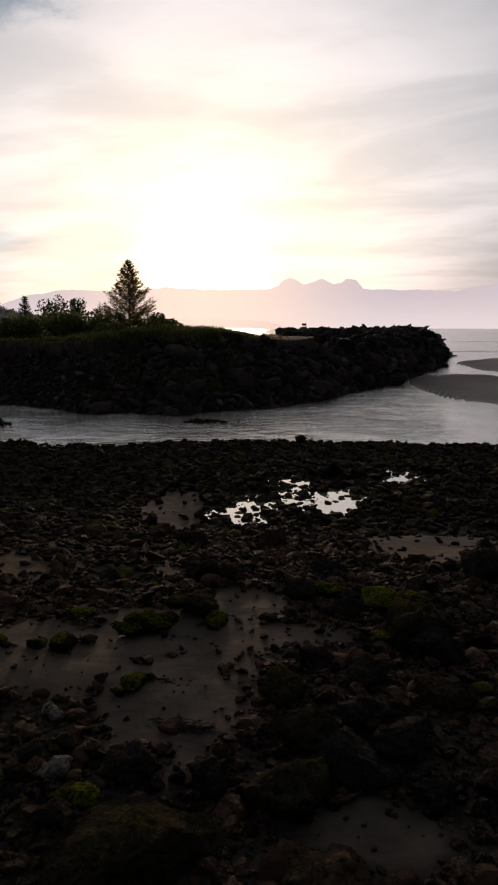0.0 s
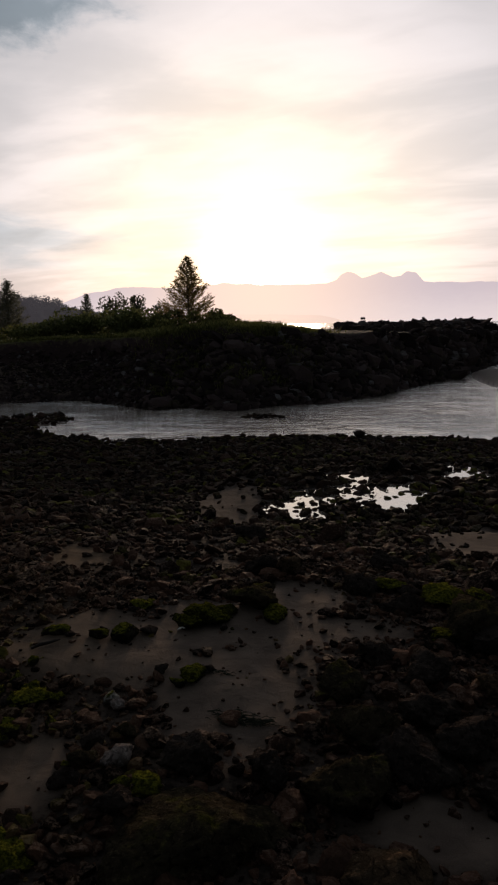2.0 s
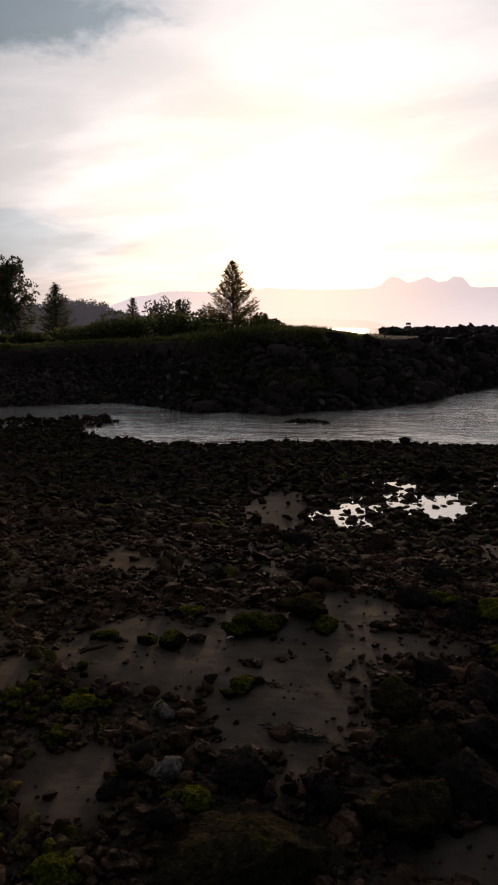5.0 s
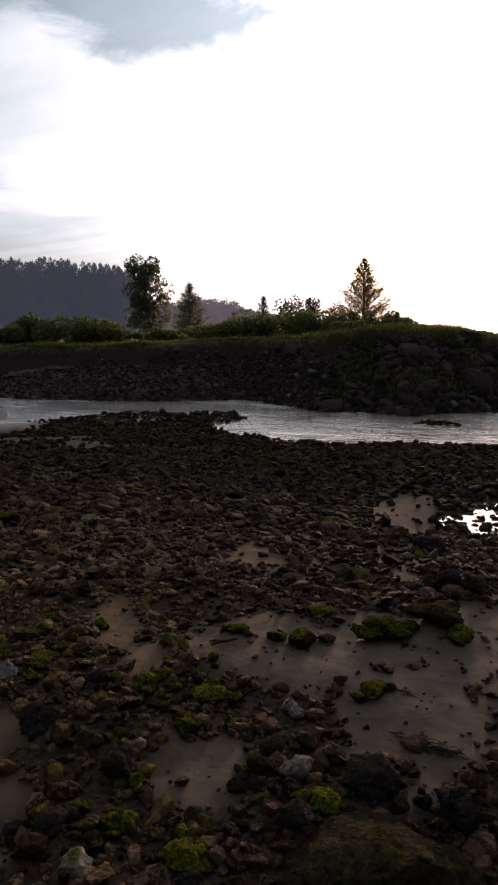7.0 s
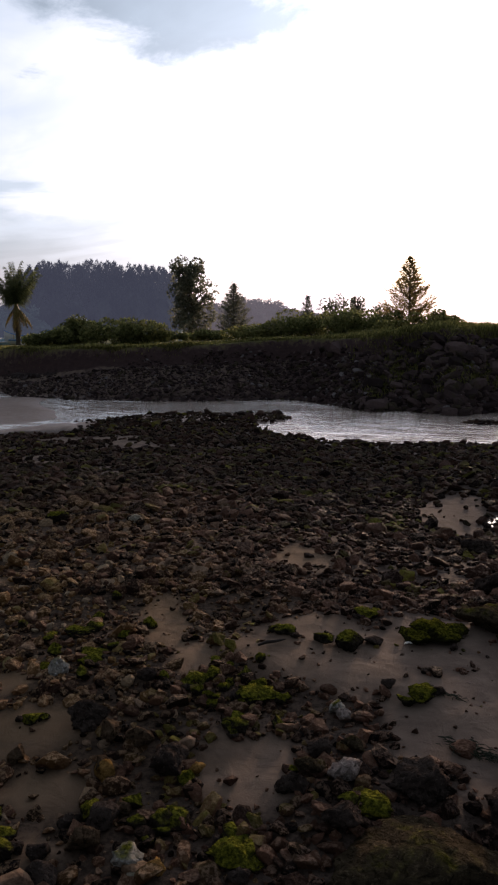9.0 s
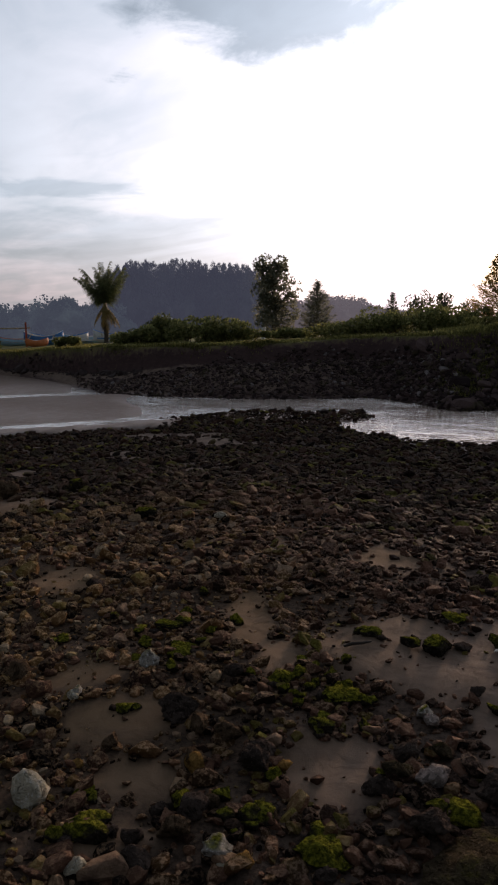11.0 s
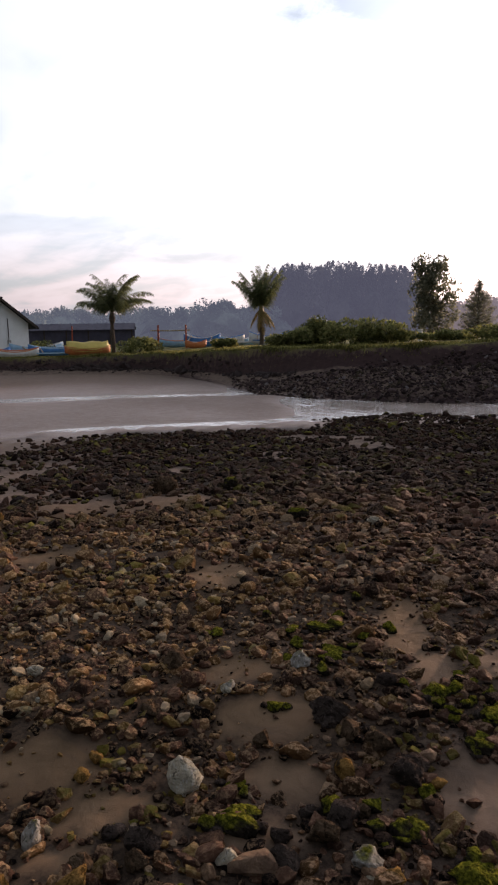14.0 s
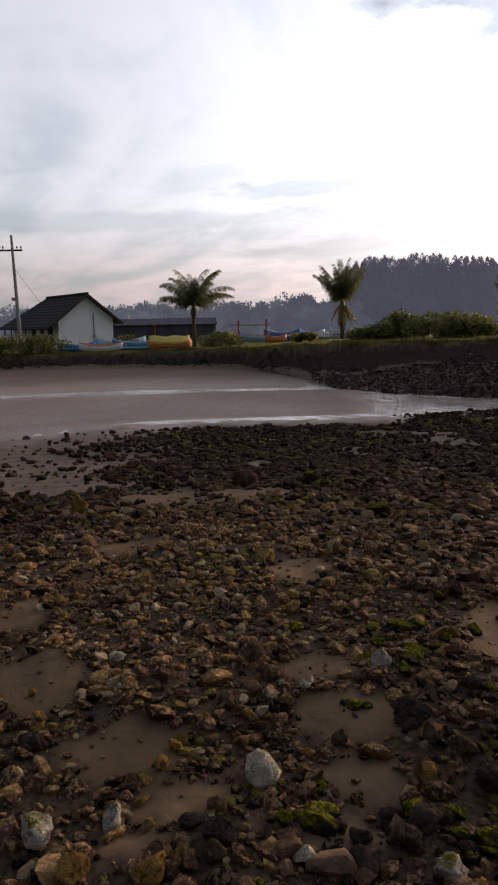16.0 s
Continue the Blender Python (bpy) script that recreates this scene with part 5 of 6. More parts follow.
for k, (az, r, w) in enumerate([(9.7, 3.70, 0.24), (8.2, 3.74, 0.30), (6.9, 3.78, 0.22)]):
    shore_rock(az, r, w, OLIVE_MOSS, "low mossy rock in a row along the sand", 846 + k, 0.27)
for k, (x, y, w, h, mat, text) in enumerate([
    (-6.54, 3.80, 0.25, 0.20, OCHRE_ROCK, "tall orange-brown rock above the cobbles"),
    (-6.90, 6.45, 0.37, 0.20, BROWN_ROCK, "broad reddish-brown rock among cobbles"),
    (-6.22, 6.94, 0.26, 0.17, MOSS_ROCK, "rock capped with green moss among cobbles"),
    (-4.10, 5.45, 0.23, 0.09, MOSS_ROCK, "long low rock with green moss"),
    (-0.49, 6.20, 0.30, 0.14, DARK_ROCK, "dark wet rock among cobbles"),
    (-0.30, 4.72, 0.26, 0.14, DARK_ROCK, "dark wet rock behind the sand"),
    (-0.12, 4.62, 0.24, 0.13, BROWN_ROCK, "brown wet rock behind the sand"),
    (1.57, 4.80, 0.36, 0.20, DARK_ROCK, "dark wet rock behind the sand"),
    (0.55, 4.75, 0.28, 0.12, DARK_ROCK, "dark wet rock behind the sand"),
    (1.53, 21.3, 0.42, 0.26, DARK_ROCK, "black boulder on the water's edge"),
]):
    rock(x, y, w, h, mat, text, 860 + k, 0.65 + 0.35 * ((k * 37) % 10) / 10, (k * 71) % 360, 0.22)

# patches where small stones are green with moss
g = np.random.default_rng(77)
for k in range(44):
    az, r, spread = ((36.6, 3.75, 0.24), (26.5, 3.15, 0.18), (22.8, 3.1, 0.14), (31.0, 2.3, 0.24))[k % 4]
    (x, y), w = polar(az, r), g.uniform(0.045, 0.09)
    rock(x + g.normal(0, spread), y + g.normal(0, spread), w, w * 0.6, BRIGHT_MOSS if k % 3 else MOSS_ROCK, "small stone with a cap of green moss", 880 + k, 0.8, g.uniform(0, 360), 0.2)


def on_sand(x, y):
    u, v = np.meshgrid(np.linspace(-0.06, 0.06, 7), np.linspace(-0.06, 0.06, 7))
    return float(land(x + u, y + v).max())


def seaweed(x, y, width, deep, count, seed, label):
    """A thin tangle of dark blades stranded on the sand."""
    g = np.random.default_rng(seed)
    pieces = []
    for k in range(count):
        px, py, a = g.normal(0, 0.33) * width, g.normal(0, 0.33) * deep, g.normal(0, 0.7)
        ln, z = g.uniform(0.02, 0.055), g.uniform(0.001, 0.010)
        px2, py2 = px + ln * math.cos(a), py + ln * math.sin(a) * 0.7
        pieces.append(tube([(px, py, z), ((px + px2) / 2, (py + py2) / 2 + g.normal(0, 0.006), z + 0.005), (px2, py2, z - 0.002)], (0.001, 0.002, 0.0006), 4))
    v, f = joined(pieces)
    ob = new("seaweed", mesh_of("seaweed", v, f, WEED, True))
    ob.matrix_world = pose(x, y, on_sand(x, y) - 0.004, 0, 0, g.uniform(-20, 20))
    return tagged(ob, label, "seaweed", "stranded seaweed", "stuff")


WEED = plain("stranded_weed", (0.022, 0.030, 0.014), 0.7, 0.4, 40.0)
seaweed(-0.30, 2.74, 0.16, 0.07, 150, 810, "thin dark green seaweed tangle stranded on sand")
seaweed(-0.20, 2.70, 0.10, 0.04, 60, 811, "sparse dark seaweed strands lying on sand")
seaweed(-0.42, 3.11, 0.10, 0.03, 30, 812, "green weed strands beside a mossy stone")

# driftwood and a shell on the sand
v, f = tube([(-0.075, 0, 0.006), (-0.03, 0.006, 0.012), (0.02, -0.003, 0.013), (0.075, 0.01, 0.008)], (0.006, 0.009, 0.008, 0.003), 7)
stick = new("driftwood_stick", mesh_of("driftwood_stick", v, f, plain("driftwood", (0.04, 0.03, 0.025), 0.9, 0.4, 30.0), True))
stick.matrix_world = pose(-1.278, 3.305, on_sand(-1.278, 3.305) + 0.004, 0, 0, 42)
tagged(stick, "short dark driftwood stick lying on sand", "stick")
a = np.linspace(-1.15, 1.15, 13)
fan = [(0, -0.012, 0.003)]
for rad, up in ((0.010, 0.010), (0.018, 0.010), (0.024, 0.002)):
    fan += [(rad * math.sin(t), rad * math.cos(t) - 0.010, up + 0.0012 * (k % 2)) for k, t in enumerate(a)]
faces = [(0, 1 + k, 2 + k, 2 + k) for k in range(12)]
for ring in range(2):
    faces += [(1 + ring * 13 + k, 1 + (ring + 1) * 13 + k, 2 + (ring + 1) * 13 + k, 2 + ring * 13 + k) for k in range(12)]
shell = new("sea_shell", mesh_of("sea_shell", fan, faces, plain("shell", (0.75, 0.70, 0.62), 0.4, 0.1, 60.0), True))
shell.modifiers.new("thick", "SOLIDIFY").thickness = 0.002
shell.matrix_world = pose(-0.651, 3.563, on_sand(-0.651, 3.563) + 0.006, 24, 0, 30)
tagged(shell, "small white fan shell lying on sand", "shell")

# ---- house, pole, shed and boats behind the far bank ----
PLASTER = plain("white_plaster", (0.74, 0.75, 0.76), 0.85, 0.12, 1.2, 0.2)
TILE = plain("dark_roof_tiles", (0.013, 0.012, 0.015), 0.85, 0.35, 2.0, 0.6)
# paler and bluer than the roof tiles: evening haze put into the colour
SHED = plain("dark_sheet_metal", (0.075, 0.07, 0.10), 0.8, 0.3, 1.5)
WOOD_DARK = plain("dark_timber", (0.06, 0.045, 0.035), 0.8, 0.3, 8.0)
WOOD_RED = plain("red_painted_wood", (0.42, 0.09, 0.04), 0.7, 0.25, 8.0)
WOOD_PALE = plain("bare_pole_wood", (0.40, 0.30, 0.17), 0.7, 0.25, 8.0)
CONCRETE = plain("concrete_pole", (0.30, 0.29, 0.28), 0.9, 0.2, 3.0)
BLUE = plain("blue_boat_paint", (0.06, 0.22, 0.52), 0.5, 0.25, 3.0)
BLUE_PALE = plain("pale_blue_paint", (0.30, 0.50, 0.66), 0.5, 0.2, 3.0)
WHITE = plain("white_boat_paint", (0.72, 0.72, 0.70), 0.5, 0.2, 3.0)
ORANGE = plain("orange_boat_paint", (0.62, 0.20, 0.07), 0.5, 0.2, 3.0)
YELLOW = plain("yellow_tarpaulin", (0.66, 0.52, 0.14), 0.55, 0.2, 1.5, 0.5)
GREY_CLOTH = plain("grey_tarpaulin", (0.42, 0.42, 0.40), 0.7, 0.2, 2.0)


def house():
    x, y = polar(58.1, 71.5)
    base = ground_at(58.1, 71.5)
    # local x runs along the ridge away from the gable, local y across the gable
    thing = empty("house", Matrix.Translation((x, y, base)) @ pose(0, 0, 0, 0, 0, 170), "small white-plastered house with dark tiled gable roof and porch", "house")
    w, length, eave, peak = 5.4, 14.0, 2.75, 4.85

    def gable(name, at):
        bm = bmesh.new()
        ring = [(0, -w / 2, -0.2), (0, w / 2, -0.2), (0, w / 2, eave), (0, 0, peak), (0, -w / 2, eave)]
        front = [bm.verts.new((at - 0.1, p[1], p[2])) for p in ring]
        back = [bm.verts.new((at + 0.1, p[1], p[2])) for p in ring]
        bm.faces.new(front)
        bm.faces.new(back[::-1])
        for k in range(5):
            bm.faces.new((front[k], back[k], back[(k + 1) % 5], front[(k + 1) % 5]))
        bmesh.ops.recalc_face_normals(bm, faces=bm.faces)
        return part(name, bm, PLASTER, thing)

    gable("gable_wall", 0.1)
    part("end_wall", box((0.2, w - 0.4, eave + 0.2), (length - 0.1, 0, eave / 2 - 0.1)), PLASTER, thing)
    part("side_wall", box((length - 0.44, 0.18, eave + 0.2), (length / 2, -w / 2 + 0.09, eave / 2 - 0.1)), PLASTER, thing)
    part("side_wall", box((length - 0.44, 0.18, eave + 0.2), (length / 2, w / 2 - 0.09, eave / 2 - 0.1)), PLASTER, thing)
    slope = math.atan2(peak - eave, w / 2)

    def slab_of(ring):
        bm = bmesh.new()
        upper = [bm.verts.new(p) for p in ring]
        lower = [bm.verts.new((p[0], p[1], p[2] - 0.13)) for p in ring]
        bm.faces.new(upper)
        bm.faces.new(lower[::-1])
        for k in range(len(ring)):
            j = (k + 1) % len(ring)
            bm.faces.new((upper[k], lower[k], lower[j], upper[j]))
        bmesh.ops.recalc_face_normals(bm, faces=bm.faces)
        return bm

    ridge_end = length * 0.74
    for side, over in ((-1, 0.75), (1, 1.3)):
        edge_z = peak + 0.16 - (w / 2 + over) * math.tan(slope)
        slab = part("roof_slope", slab_of([(-0.7, 0, peak + 0.16), (ridge_end, 0, peak + 0.16), (length + 0.9, side * (w / 2 + over), edge_z), (-0.7, side * (w / 2 + over), edge_z)]), TILE, thing)
        for k in range(11):
            t = (k + 0.5) / 11
            far_x = ridge_end + (length + 0.9 - ridge_end) * t
            batten = part("tile_course", box((far_x + 0.6, 0.10, 0.05), (0, 0, 0), 0.012), TILE, slab)
            batten.matrix_basis = pose((far_x - 0.75) / 2, side * (w / 2 + over) * t, peak + 0.18 + (edge_z - peak - 0.16) * t, math.degrees(-side * slope), 0, 0)
    part("hip_slope", slab_of([(ridge_end, 0, peak + 0.16), (length + 0.9, 4.0, peak + 0.16 - 4.0 * math.tan(slope)), (length + 0.9, -3.45, peak + 0.16 - 3.45 * math.tan(slope))]), TILE, thing)
    part("ridge_cap", box((ridge_end + 0.75, 0.30, 0.16), (ridge_end / 2 - 0.35, 0, peak + 0.22), 0.05), TILE, thing)
    for sg in (-1, 1):
        fascia = part("fascia_board", box((0.05, w / 2 / math.cos(slope) + 0.8, 0.22), (0, 0, 0), 0.01), WOOD_DARK, thing)
        fascia.matrix_basis = pose(-0.68, sg * (w / 4 + 0.3), (peak + eave) / 2 - 0.16, math.degrees(-sg * slope), 0, 0)
    for k in range(6):
        part("porch_post", box((0.12, 0.12, 2.0), (1.6 + k * 2.3, w / 2 + 1.12, 0.95), 0.015), WOOD_DARK, thing)
    part("porch_floor", box((length, 1.3, 0.2), (length / 2, w / 2 + 0.66, 0.0), 0.02), CONCRETE, thing)
    part("porch_wall", box((3.0, 0.15, 1.0), (7.6, w / 2 + 1.0, 0.4), 0.02), PLASTER, thing)
    door = part("door", box((0.9, 0.06, 2.0), (4.5, w / 2 + 0.03, 1.0), 0.01), WOOD_DARK, thing, "dark wooden door")
    part("handle", box((0.04, 0.06, 0.14), (4.15, w / 2 + 0.08, 1.05), 0.01), CONCRETE, door)
    for wx in (2.2, 7.0):
        win = part("window", box((1.1, 0.08, 1.1), (wx, w / 2 + 0.02, 1.5), 0.01), WOOD_DARK, thing, "dark shuttered window")
        part("window_sill", box((1.25, 0.16, 0.06), (wx, w / 2 + 0.07, 0.92), 0.01), PLASTER, win)
    part_of("drain_pipe", *tube([(-0.05, -0.75, 0.0), (-0.05, -0.75, 2.0), (-0.05, -0.72, 3.2)], (0.04, 0.04, 0.035), 6), WOOD_DARK, thing, "dark vertical pipe on the gable wall")
    part("meter_box", box((0.10, 0.30, 0.40), (-0.05, -0.78, 1.05), 0.015), CONCRETE, thing, "small grey box on the gable wall")
    return thing


house()


def utility_pole():
    x, y = polar(62.9, 62)
    z = ground_at(62.9, 62)
    thing = empty("utility_pole", pose(x, y, z, 0, -1.2, 62), "tall grey power pole with a crossarm and insulators", "utility pole")
    part_of("pole", *tube([(0, 0, -0.3), (0, 0, 4.5), (0, 0, 9.2)], (0.17, 0.14, 0.10), 10), CONCRETE, thing, soft=True)
    arm = part("crossarm", box((2.4, 0.11, 0.13), (-0.45, 0, 8.05), 0.01), WOOD_DARK, thing)
    for px in (-1.5, -0.7, 0.35, 0.65):
        v, f = tube([(px, 0, 8.1), (px, 0, 8.2), (px, 0, 8.24), (px, 0, 8.34), (px, 0, 8.38)], (0.03, 0.03, 0.07, 0.07, 0.03), 8)
        part_of("insulator", v, f, WOOD_PALE, arm)
    for k, px in enumerate((-1.5, -0.7)):
        pts = [(px - 14 * s, 1.0 * s, 8.36 - 1.4 * math.sin(math.pi * min(1, s * 0.9))) for s in np.linspace(0, 1, 14)]
        part_of("wire", *tube(pts, [0.012] * 14, 4), WOOD_DARK, thing)
    part_of("stay_wire", *tube([(0.05, 0, 6.6), (2.4, 0.6, 3.0), (4.2, 1.0, 0.0)], (0.012, 0.012, 0.012), 4), WOOD_DARK, thing)
    part("bracket", box((0.35, 0.2, 0.25), (-0.22, 0, 4.3), 0.02), CONCRETE, thing)
    return thing


utility_pole()


def long_shed():
    x, y = polar(52.4, 90)
    z = ground_at(52.4, 90)
    thing = empty("long_shed", pose(x, y, z, 0, 0, 46), "long low closed shed with dark blue-grey sheet walls", "shed")
    for sg in (-1, 1):
        roof = part("roof_slope", box((13, 3.0, 0.08), (0, 0, 0), 0.01), SHED, thing)
        roof.matrix_basis = pose(0, sg * 1.4, 2.25, -sg * 14, 0, 0)
        for k in range(13):
            part("roof_rib", box((0.10, 3.0, 0.05), (-6.3 + k * 1.05, 0, 0.06)), SHED, roof)
    for k in range(6):
        part("post", box((0.14, 0.14, 2.1), (-6.2 + k * 2.48, -2.6, 0.95), 0.01), WOOD_DARK, thing)
        part("post", box((0.14, 0.14, 2.1), (-6.2 + k * 2.48, 2.6, 0.95), 0.01), WOOD_DARK, thing)
    part("back_wall", box((12.7, 0.1, 2.0), (0, 2.45, 0.85)), SHED, thing)
    part("front_wall", box((12.7, 0.1, 2.0), (0, -2.45, 0.85)), SHED, thing)
    return thing


long_shed()


def hull_shape(length, beam, deep, sheer, stations=17, inset=0.0):
    """Half-open boat hull: rows of ribs from stern to bow."""
    verts, ribs = [], 9
    for s in np.linspace(-1, 1, stations):
        half = (beam / 2 - inset) * (1 - abs(s) ** 2.6) ** 0.8 + 0.015
        keel = deep * 0.55 * abs(s) ** 3 + inset
        rim = deep + sheer * abs(s) ** 2.2
        for a in np.linspace(-1, 1, ribs):
            verts.append((s * (length / 2 - inset), half * np.sign(a) * abs(a) ** 0.75, keel + (rim - keel) * abs(a) ** 2.1))
    faces = [(i * ribs + j, (i + 1) * ribs + j, (i + 1) * ribs + j + 1, i * ribs + j + 1) for i in range(stations - 1) for j in range(ribs - 1)]
    return np.array(verts), np.array(faces), ribs


def boat(az, r, turn, length, beam, deep, hull_mat, rim_mat, label, roll=0.0, cover=None, outrigger=None, lift=0.0):
    x, y = polar(az, r)
    thing = empty("fishing_boat", pose(x, y, ground_at(az, r) + lift, roll, 0, turn), label, "boat", "beached boats")
    v, f, ribs = hull_shape(length, beam, deep, deep * 0.55)
    hull = part_of("hull", v, f, hull_mat, thing, soft=True)
    hull.modifiers.new("thick", "SOLIDIFY").thickness = 0.04
    for side in (0, ribs - 1):
        edge = v.reshape(-1, ribs, 3)[:, side]
        part_of("gunwale", *tube(edge + (0, 0, 0.01), [0.045] * len(edge), 6), rim_mat, thing)
    band = v.reshape(-1, ribs, 3)
    for side in (1, ribs - 2):
        line = band[:, side] * (1.0, 1.03, 1.0)
        part_of("rubbing_strake", *tube(line, [0.035] * len(line), 5), rim_mat, thing)
    for s in (-0.45, 0.0, 0.42):
        part("thwart", box((0.22, beam * (1 - abs(s) ** 2.6) * 0.92, 0.04), (s * length / 2, 0, deep * 0.78), 0.008), WOOD_PALE, thing)
    if cover:
        rows = []
        for s in np.linspace(-0.93, 0.93, 15):
            half = beam / 2 * (1 - abs(s) ** 2.6) ** 0.8 + 0.07
            for a in np.linspace(-1, 1, 9):
                sag = 0.05 * math.sin(7 * s + 3 * a)
                rows.append((s * length / 2, half * a, deep * (1.0 + 0.5 * abs(s) ** 2.2) + (1.15 - 0.35 * s * s) * (1 - a * a) * deep + sag - 0.10 * abs(a) ** 4))
        f2 = [(i * 9 + j, (i + 1) * 9 + j, (i + 1) * 9 + j + 1, i * 9 + j + 1) for i in range(14) for j in range(8)]
        sheet_ob = part_of("tarpaulin", rows, f2, cover, thing, "domed yellow tarpaulin cover", True)
        sheet_ob.modifiers.new("thick", "SOLIDIFY").thickness = 0.015
    if outrigger:
        for s in (-0.3, 0.3):
            part_of("outrigger_arm", *tube([(s * length, -beam * 1.5, deep * 0.7), (s * length, 0, deep * 1.25), (s * length, beam * 1.5, deep * 0.7)], (0.035, 0.045, 0.035), 6), WOOD_PALE, thing)
        for sg in (-1, 1):
            part_of("float", *tube([(-length * 0.42, sg * beam * 1.5, deep * 0.62), (0, sg * beam * 1.5, deep * 0.55), (length * 0.42, sg * beam * 1.5, deep * 0.75)], (0.05, 0.06, 0.04), 8), outrigger, thing)
    return thing


boat(51.9, 59.2, 62, 3.5, 1.5, 0.50, ORANGE, YELLOW, "wooden boat under a domed yellow tarpaulin on grass", -6, YELLOW)
boat(54.3, 61.0, 68, 4.2, 0.9, 0.62, BLUE, BLUE_PALE, "narrow blue wooden fishing boat beached on grass", 4, None, BLUE_PALE)
boat(57.1, 60.0, 55, 3.4, 0.9, 0.50, WHITE, ORANGE, "white wooden boat with a red rim on the bank", 6)
boat(58.9, 61.5, 50, 3.0, 0.9, 0.55, BLUE, BLUE, "blue wooden boat half hidden by shrubs", 0, None, BLUE)
boat(55.6, 62.8, 80, 4.6, 0.9, 0.7, BLUE_PALE, WHITE, "pale blue outrigger boat beached on grass", 0, None, BLUE)
boat(43.2, 64.0, 30, 3.2, 0.9, 0.75, BLUE, WHITE, "blue and white boat with raised bow", 0, None, WHITE)
boat(42.0, 66.0, 48, 4.8, 0.9, 0.62, WHITE, BLUE, "white outrigger boat beached behind the grass", 0, None, WHITE)
boat(40.2, 67.0, 60, 4.4, 0.9, 0.62, BLUE_PALE, WHITE, "pale blue boat beside a palm", 0, None, WHITE)
boat(38.0, 66.0, 40, 3.6, 0.9, 0.8, WHITE, BLUE, "white and blue boat behind a palm", 0, None, BLUE)
boat(45.0, 68.0, 52, 4.0, 0.9, 0.55, BLUE_PALE, ORANGE, "weathered pale blue boat behind the frame", 0)
boat(43.7, 60.5, 65, 1.8, 0.7, 0.42, ORANGE, ORANGE, "small orange boat lying on grass", 0)


def drying_frame():
    x, y = polar(45.5, 62)
    thing = empty("net_drying_frame", pose(x, y, ground_at(45.5, 62), 0, 0, 44), "red wooden frame of two posts and a crossbar", "wooden frame")
    for px in (-1.15, 1.15):
        part("post", box((0.14, 0.14, 2.1), (px, 0, 0.95), 0.015), WOOD_RED, thing)
    part_of("crossbar", *tube([(-1.8, 0, 1.55), (0, 0, 1.52), (1.5, 0, 1.56)], (0.05, 0.055, 0.05), 7), WOOD_PALE, thing)
    return thing


drying_frame()
x, y = polar(53.0, 64)
post = new("red_post", mesh_of("red_post", *tube([(0, 0, -0.2), (0, 0, 1.2), (0.03, 0, 2.3)], (0.07, 0.065, 0.05), 8), WOOD_RED))
post.matrix_world = pose(x, y, ground_at(53.0, 64))
tagged(post, "red wooden post standing behind the boats", "post")

# small white marker pillar by the leafy tree, a grey sheet over the bushes
for az, r, h in ((26.6, 50, 0.75), (23.2, 52, 0.5)):
    thing = empty("marker_pillar", stand(az, r), "small whitewashed marker pillar in the grass", "pillar", "marker pillars")
    part("shaft", box((0.24, 0.24, h), (0, 0, h / 2 - 0.05), 0.03), WHITE, thing)
    part("cap", box((0.30, 0.30, 0.07), (0, 0, h), 0.02), WHITE, thing)
x, y = polar(34.2, 46.5)
rows = [(u * 0.85, v2 * 0.5, 0.75 - 0.5 * abs(u) ** 1.3 - 0.18 * abs(v2) + 0.03 * math.sin(5 * u + 4 * v2)) for u in np.linspace(-1, 1, 11) for v2 in np.linspace(-1, 1, 7)]
faces = [(i * 7 + j, (i + 1) * 7 + j, (i + 1) * 7 + j + 1, i * 7 + j + 1) for i in range(10) for j in range(6)]
thing = empty("covered_heap", pose(x, y, ground_at(34.2, 46.5) + 0.95, 0, 0, 30), "heap under a pale grey sheet among bushes", "heap")
part_of("sheet", rows, faces, GREY_CLOTH, thing, "", True).modifiers.new("thick", "SOLIDIFY").thickness = 0.02
part("stack", box((1.3, 0.7, 1.5), (0, 0, -0.35), 0.05), WOOD_DARK, thing)


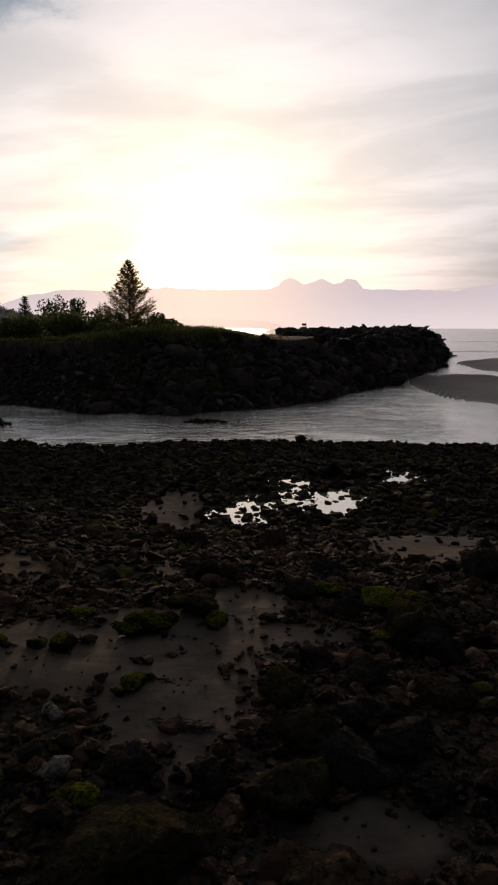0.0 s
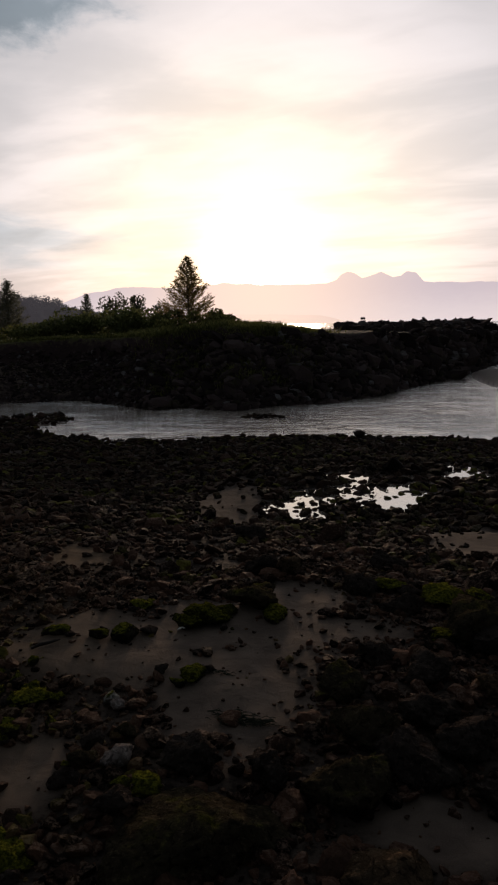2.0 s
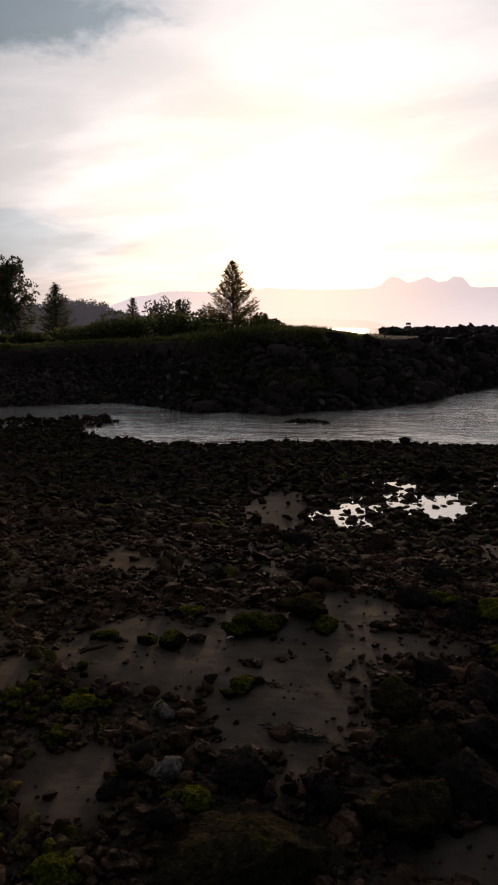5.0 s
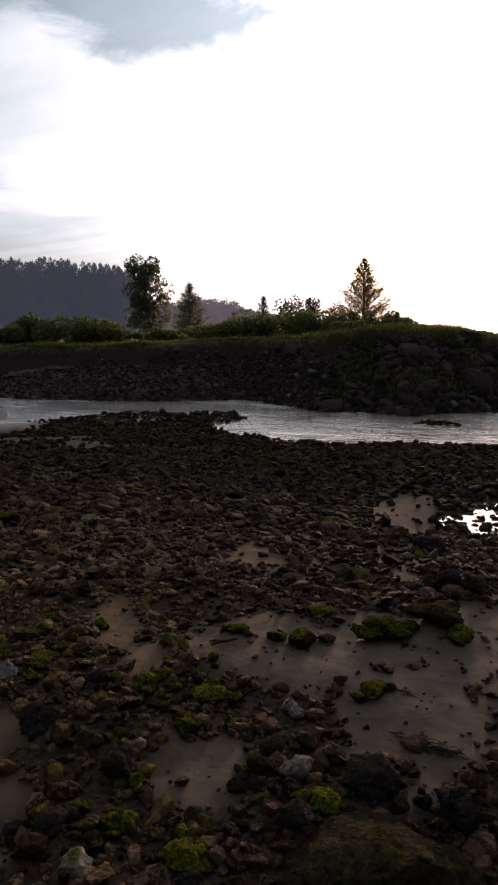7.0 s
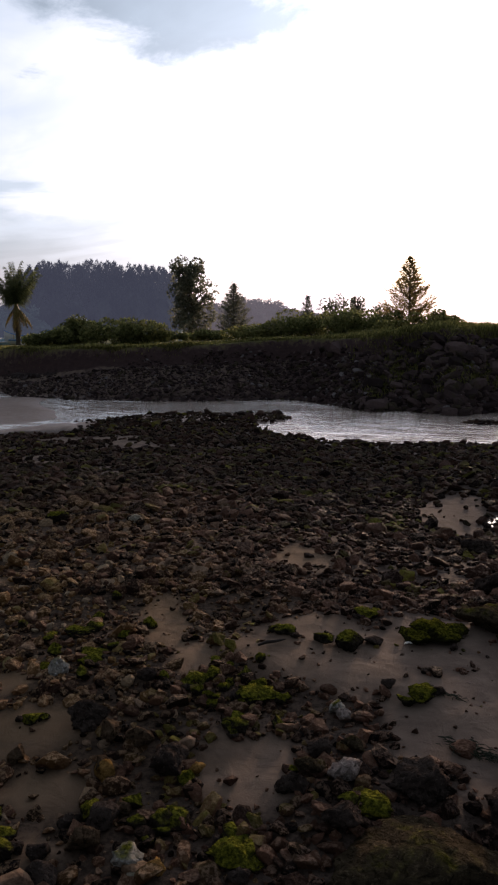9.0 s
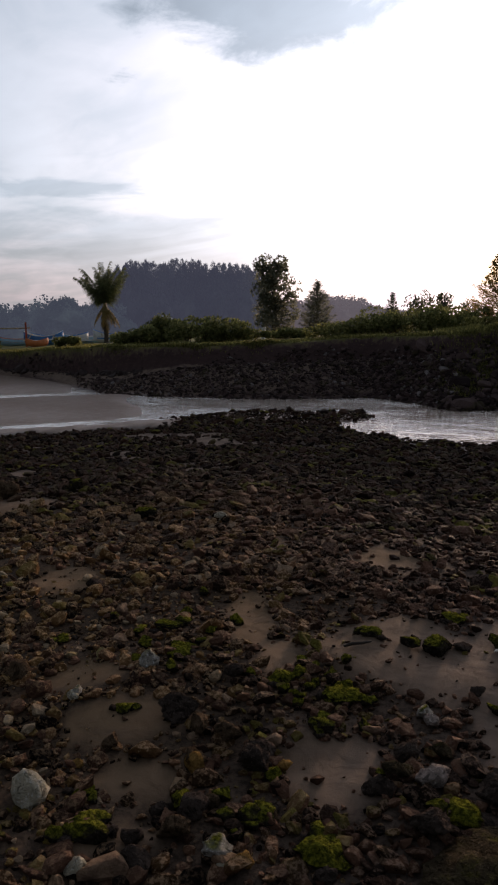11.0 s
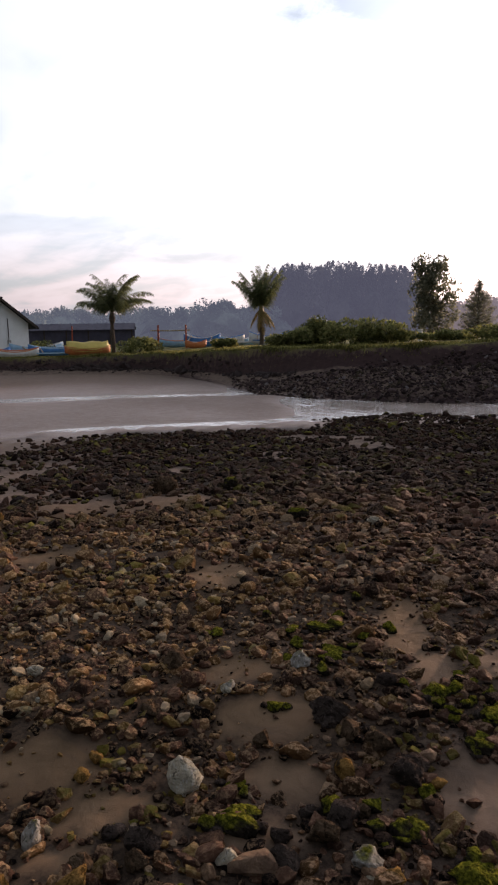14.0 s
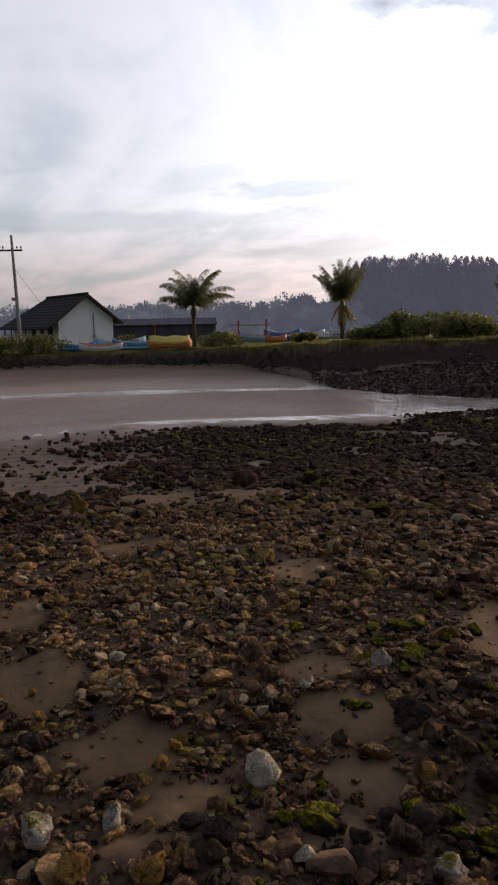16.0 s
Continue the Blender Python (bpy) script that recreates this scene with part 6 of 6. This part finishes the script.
def bench():
    x, y = polar(-4.25, 88)
    thing = empty("bench", pose(x, y, ground_at(-4.25, 88), 0, 0, 10), "small dark bench on top of the breakwater", "bench")
    part("seat", box((0.55, 0.35, 0.06), (0, 0, 0.42), 0.01), WOOD_DARK, thing)
    part("backrest", box((0.55, 0.05, 0.26), (0, 0.16, 0.68), 0.01), WOOD_DARK, thing)
    for px in (-0.22, 0.22):
        for py in (-0.14, 0.14):
            part("leg", box((0.06, 0.06, 0.5), (px, py, 0.2), 0.006), WOOD_DARK, thing)


bench()

# ---- single stones: the larger ones near the path, and the facing of the headland ----
g = np.random.default_rng(91)
stone_meshes = []
for k, (v, f) in enumerate(SHAPES):
    stone_meshes.append(mesh_of("stone", v * np.array([1.1, 0.9, 0.7]), f, PIECE, k % 3 == 0))
made = 0
while made < 300:
    r, az = math.sqrt(g.uniform(1.55**2, 5.2**2)), g.uniform(-21, 66)
    x, y = polar(az, r)
    if float(bare(np.array([x]), np.array([y]))[0]) > 0.25:
        continue
    size = min(0.029 * math.exp(g.normal(0, 0.38)), 0.05) * (1 + 0.9 * (az < 4))
    ob = new("stone", stone_meshes[int(g.integers(0, len(stone_meshes)))])
    ob.parent = ground
    ob.matrix_basis = pose(x, y, float(land(np.array([x]), np.array([y]))[0]) + size * 0.18, g.normal(0, 14), g.normal(0, 14), g.uniform(0, 360)) @ Matrix.Diagonal((size * g.uniform(0.8, 1.3), size * g.uniform(0.8, 1.2), size * g.uniform(0.7, 1.1), 1))
    made += 1
boulder_meshes = [mesh_of("boulder", v * np.array([1.1, 0.9, 0.75]), f, BOULDER) for v, f in SHAPES[:10]]
for k in range(150):
    az = g.uniform(-13.5, 15)
    run = float(np.interp(az, [-14, 0, 12], [4.4, 4.2, 3.2]))
    d = g.uniform(0.0, 1.0)
    x, y = polar(az, float(foot_at(az)) + d * run)
    size = g.uniform(0.14, 0.32) * (1.1 - 0.35 * d) * float(np.interp(az, [-13, 0, 12], [1.4, 0.95, 0.75]))
    ob = new("boulder", boulder_meshes[k % 10])
    ob.parent = ground
    ob.matrix_basis = pose(x, y, float(land(np.array([x]), np.array([y]))[0]) + size * 0.15, g.normal(0, 18), g.normal(0, 18), g.uniform(0, 360)) @ Matrix.Diagonal((size, size * g.uniform(0.8, 1.2), size * g.uniform(0.7, 1.1), 1))
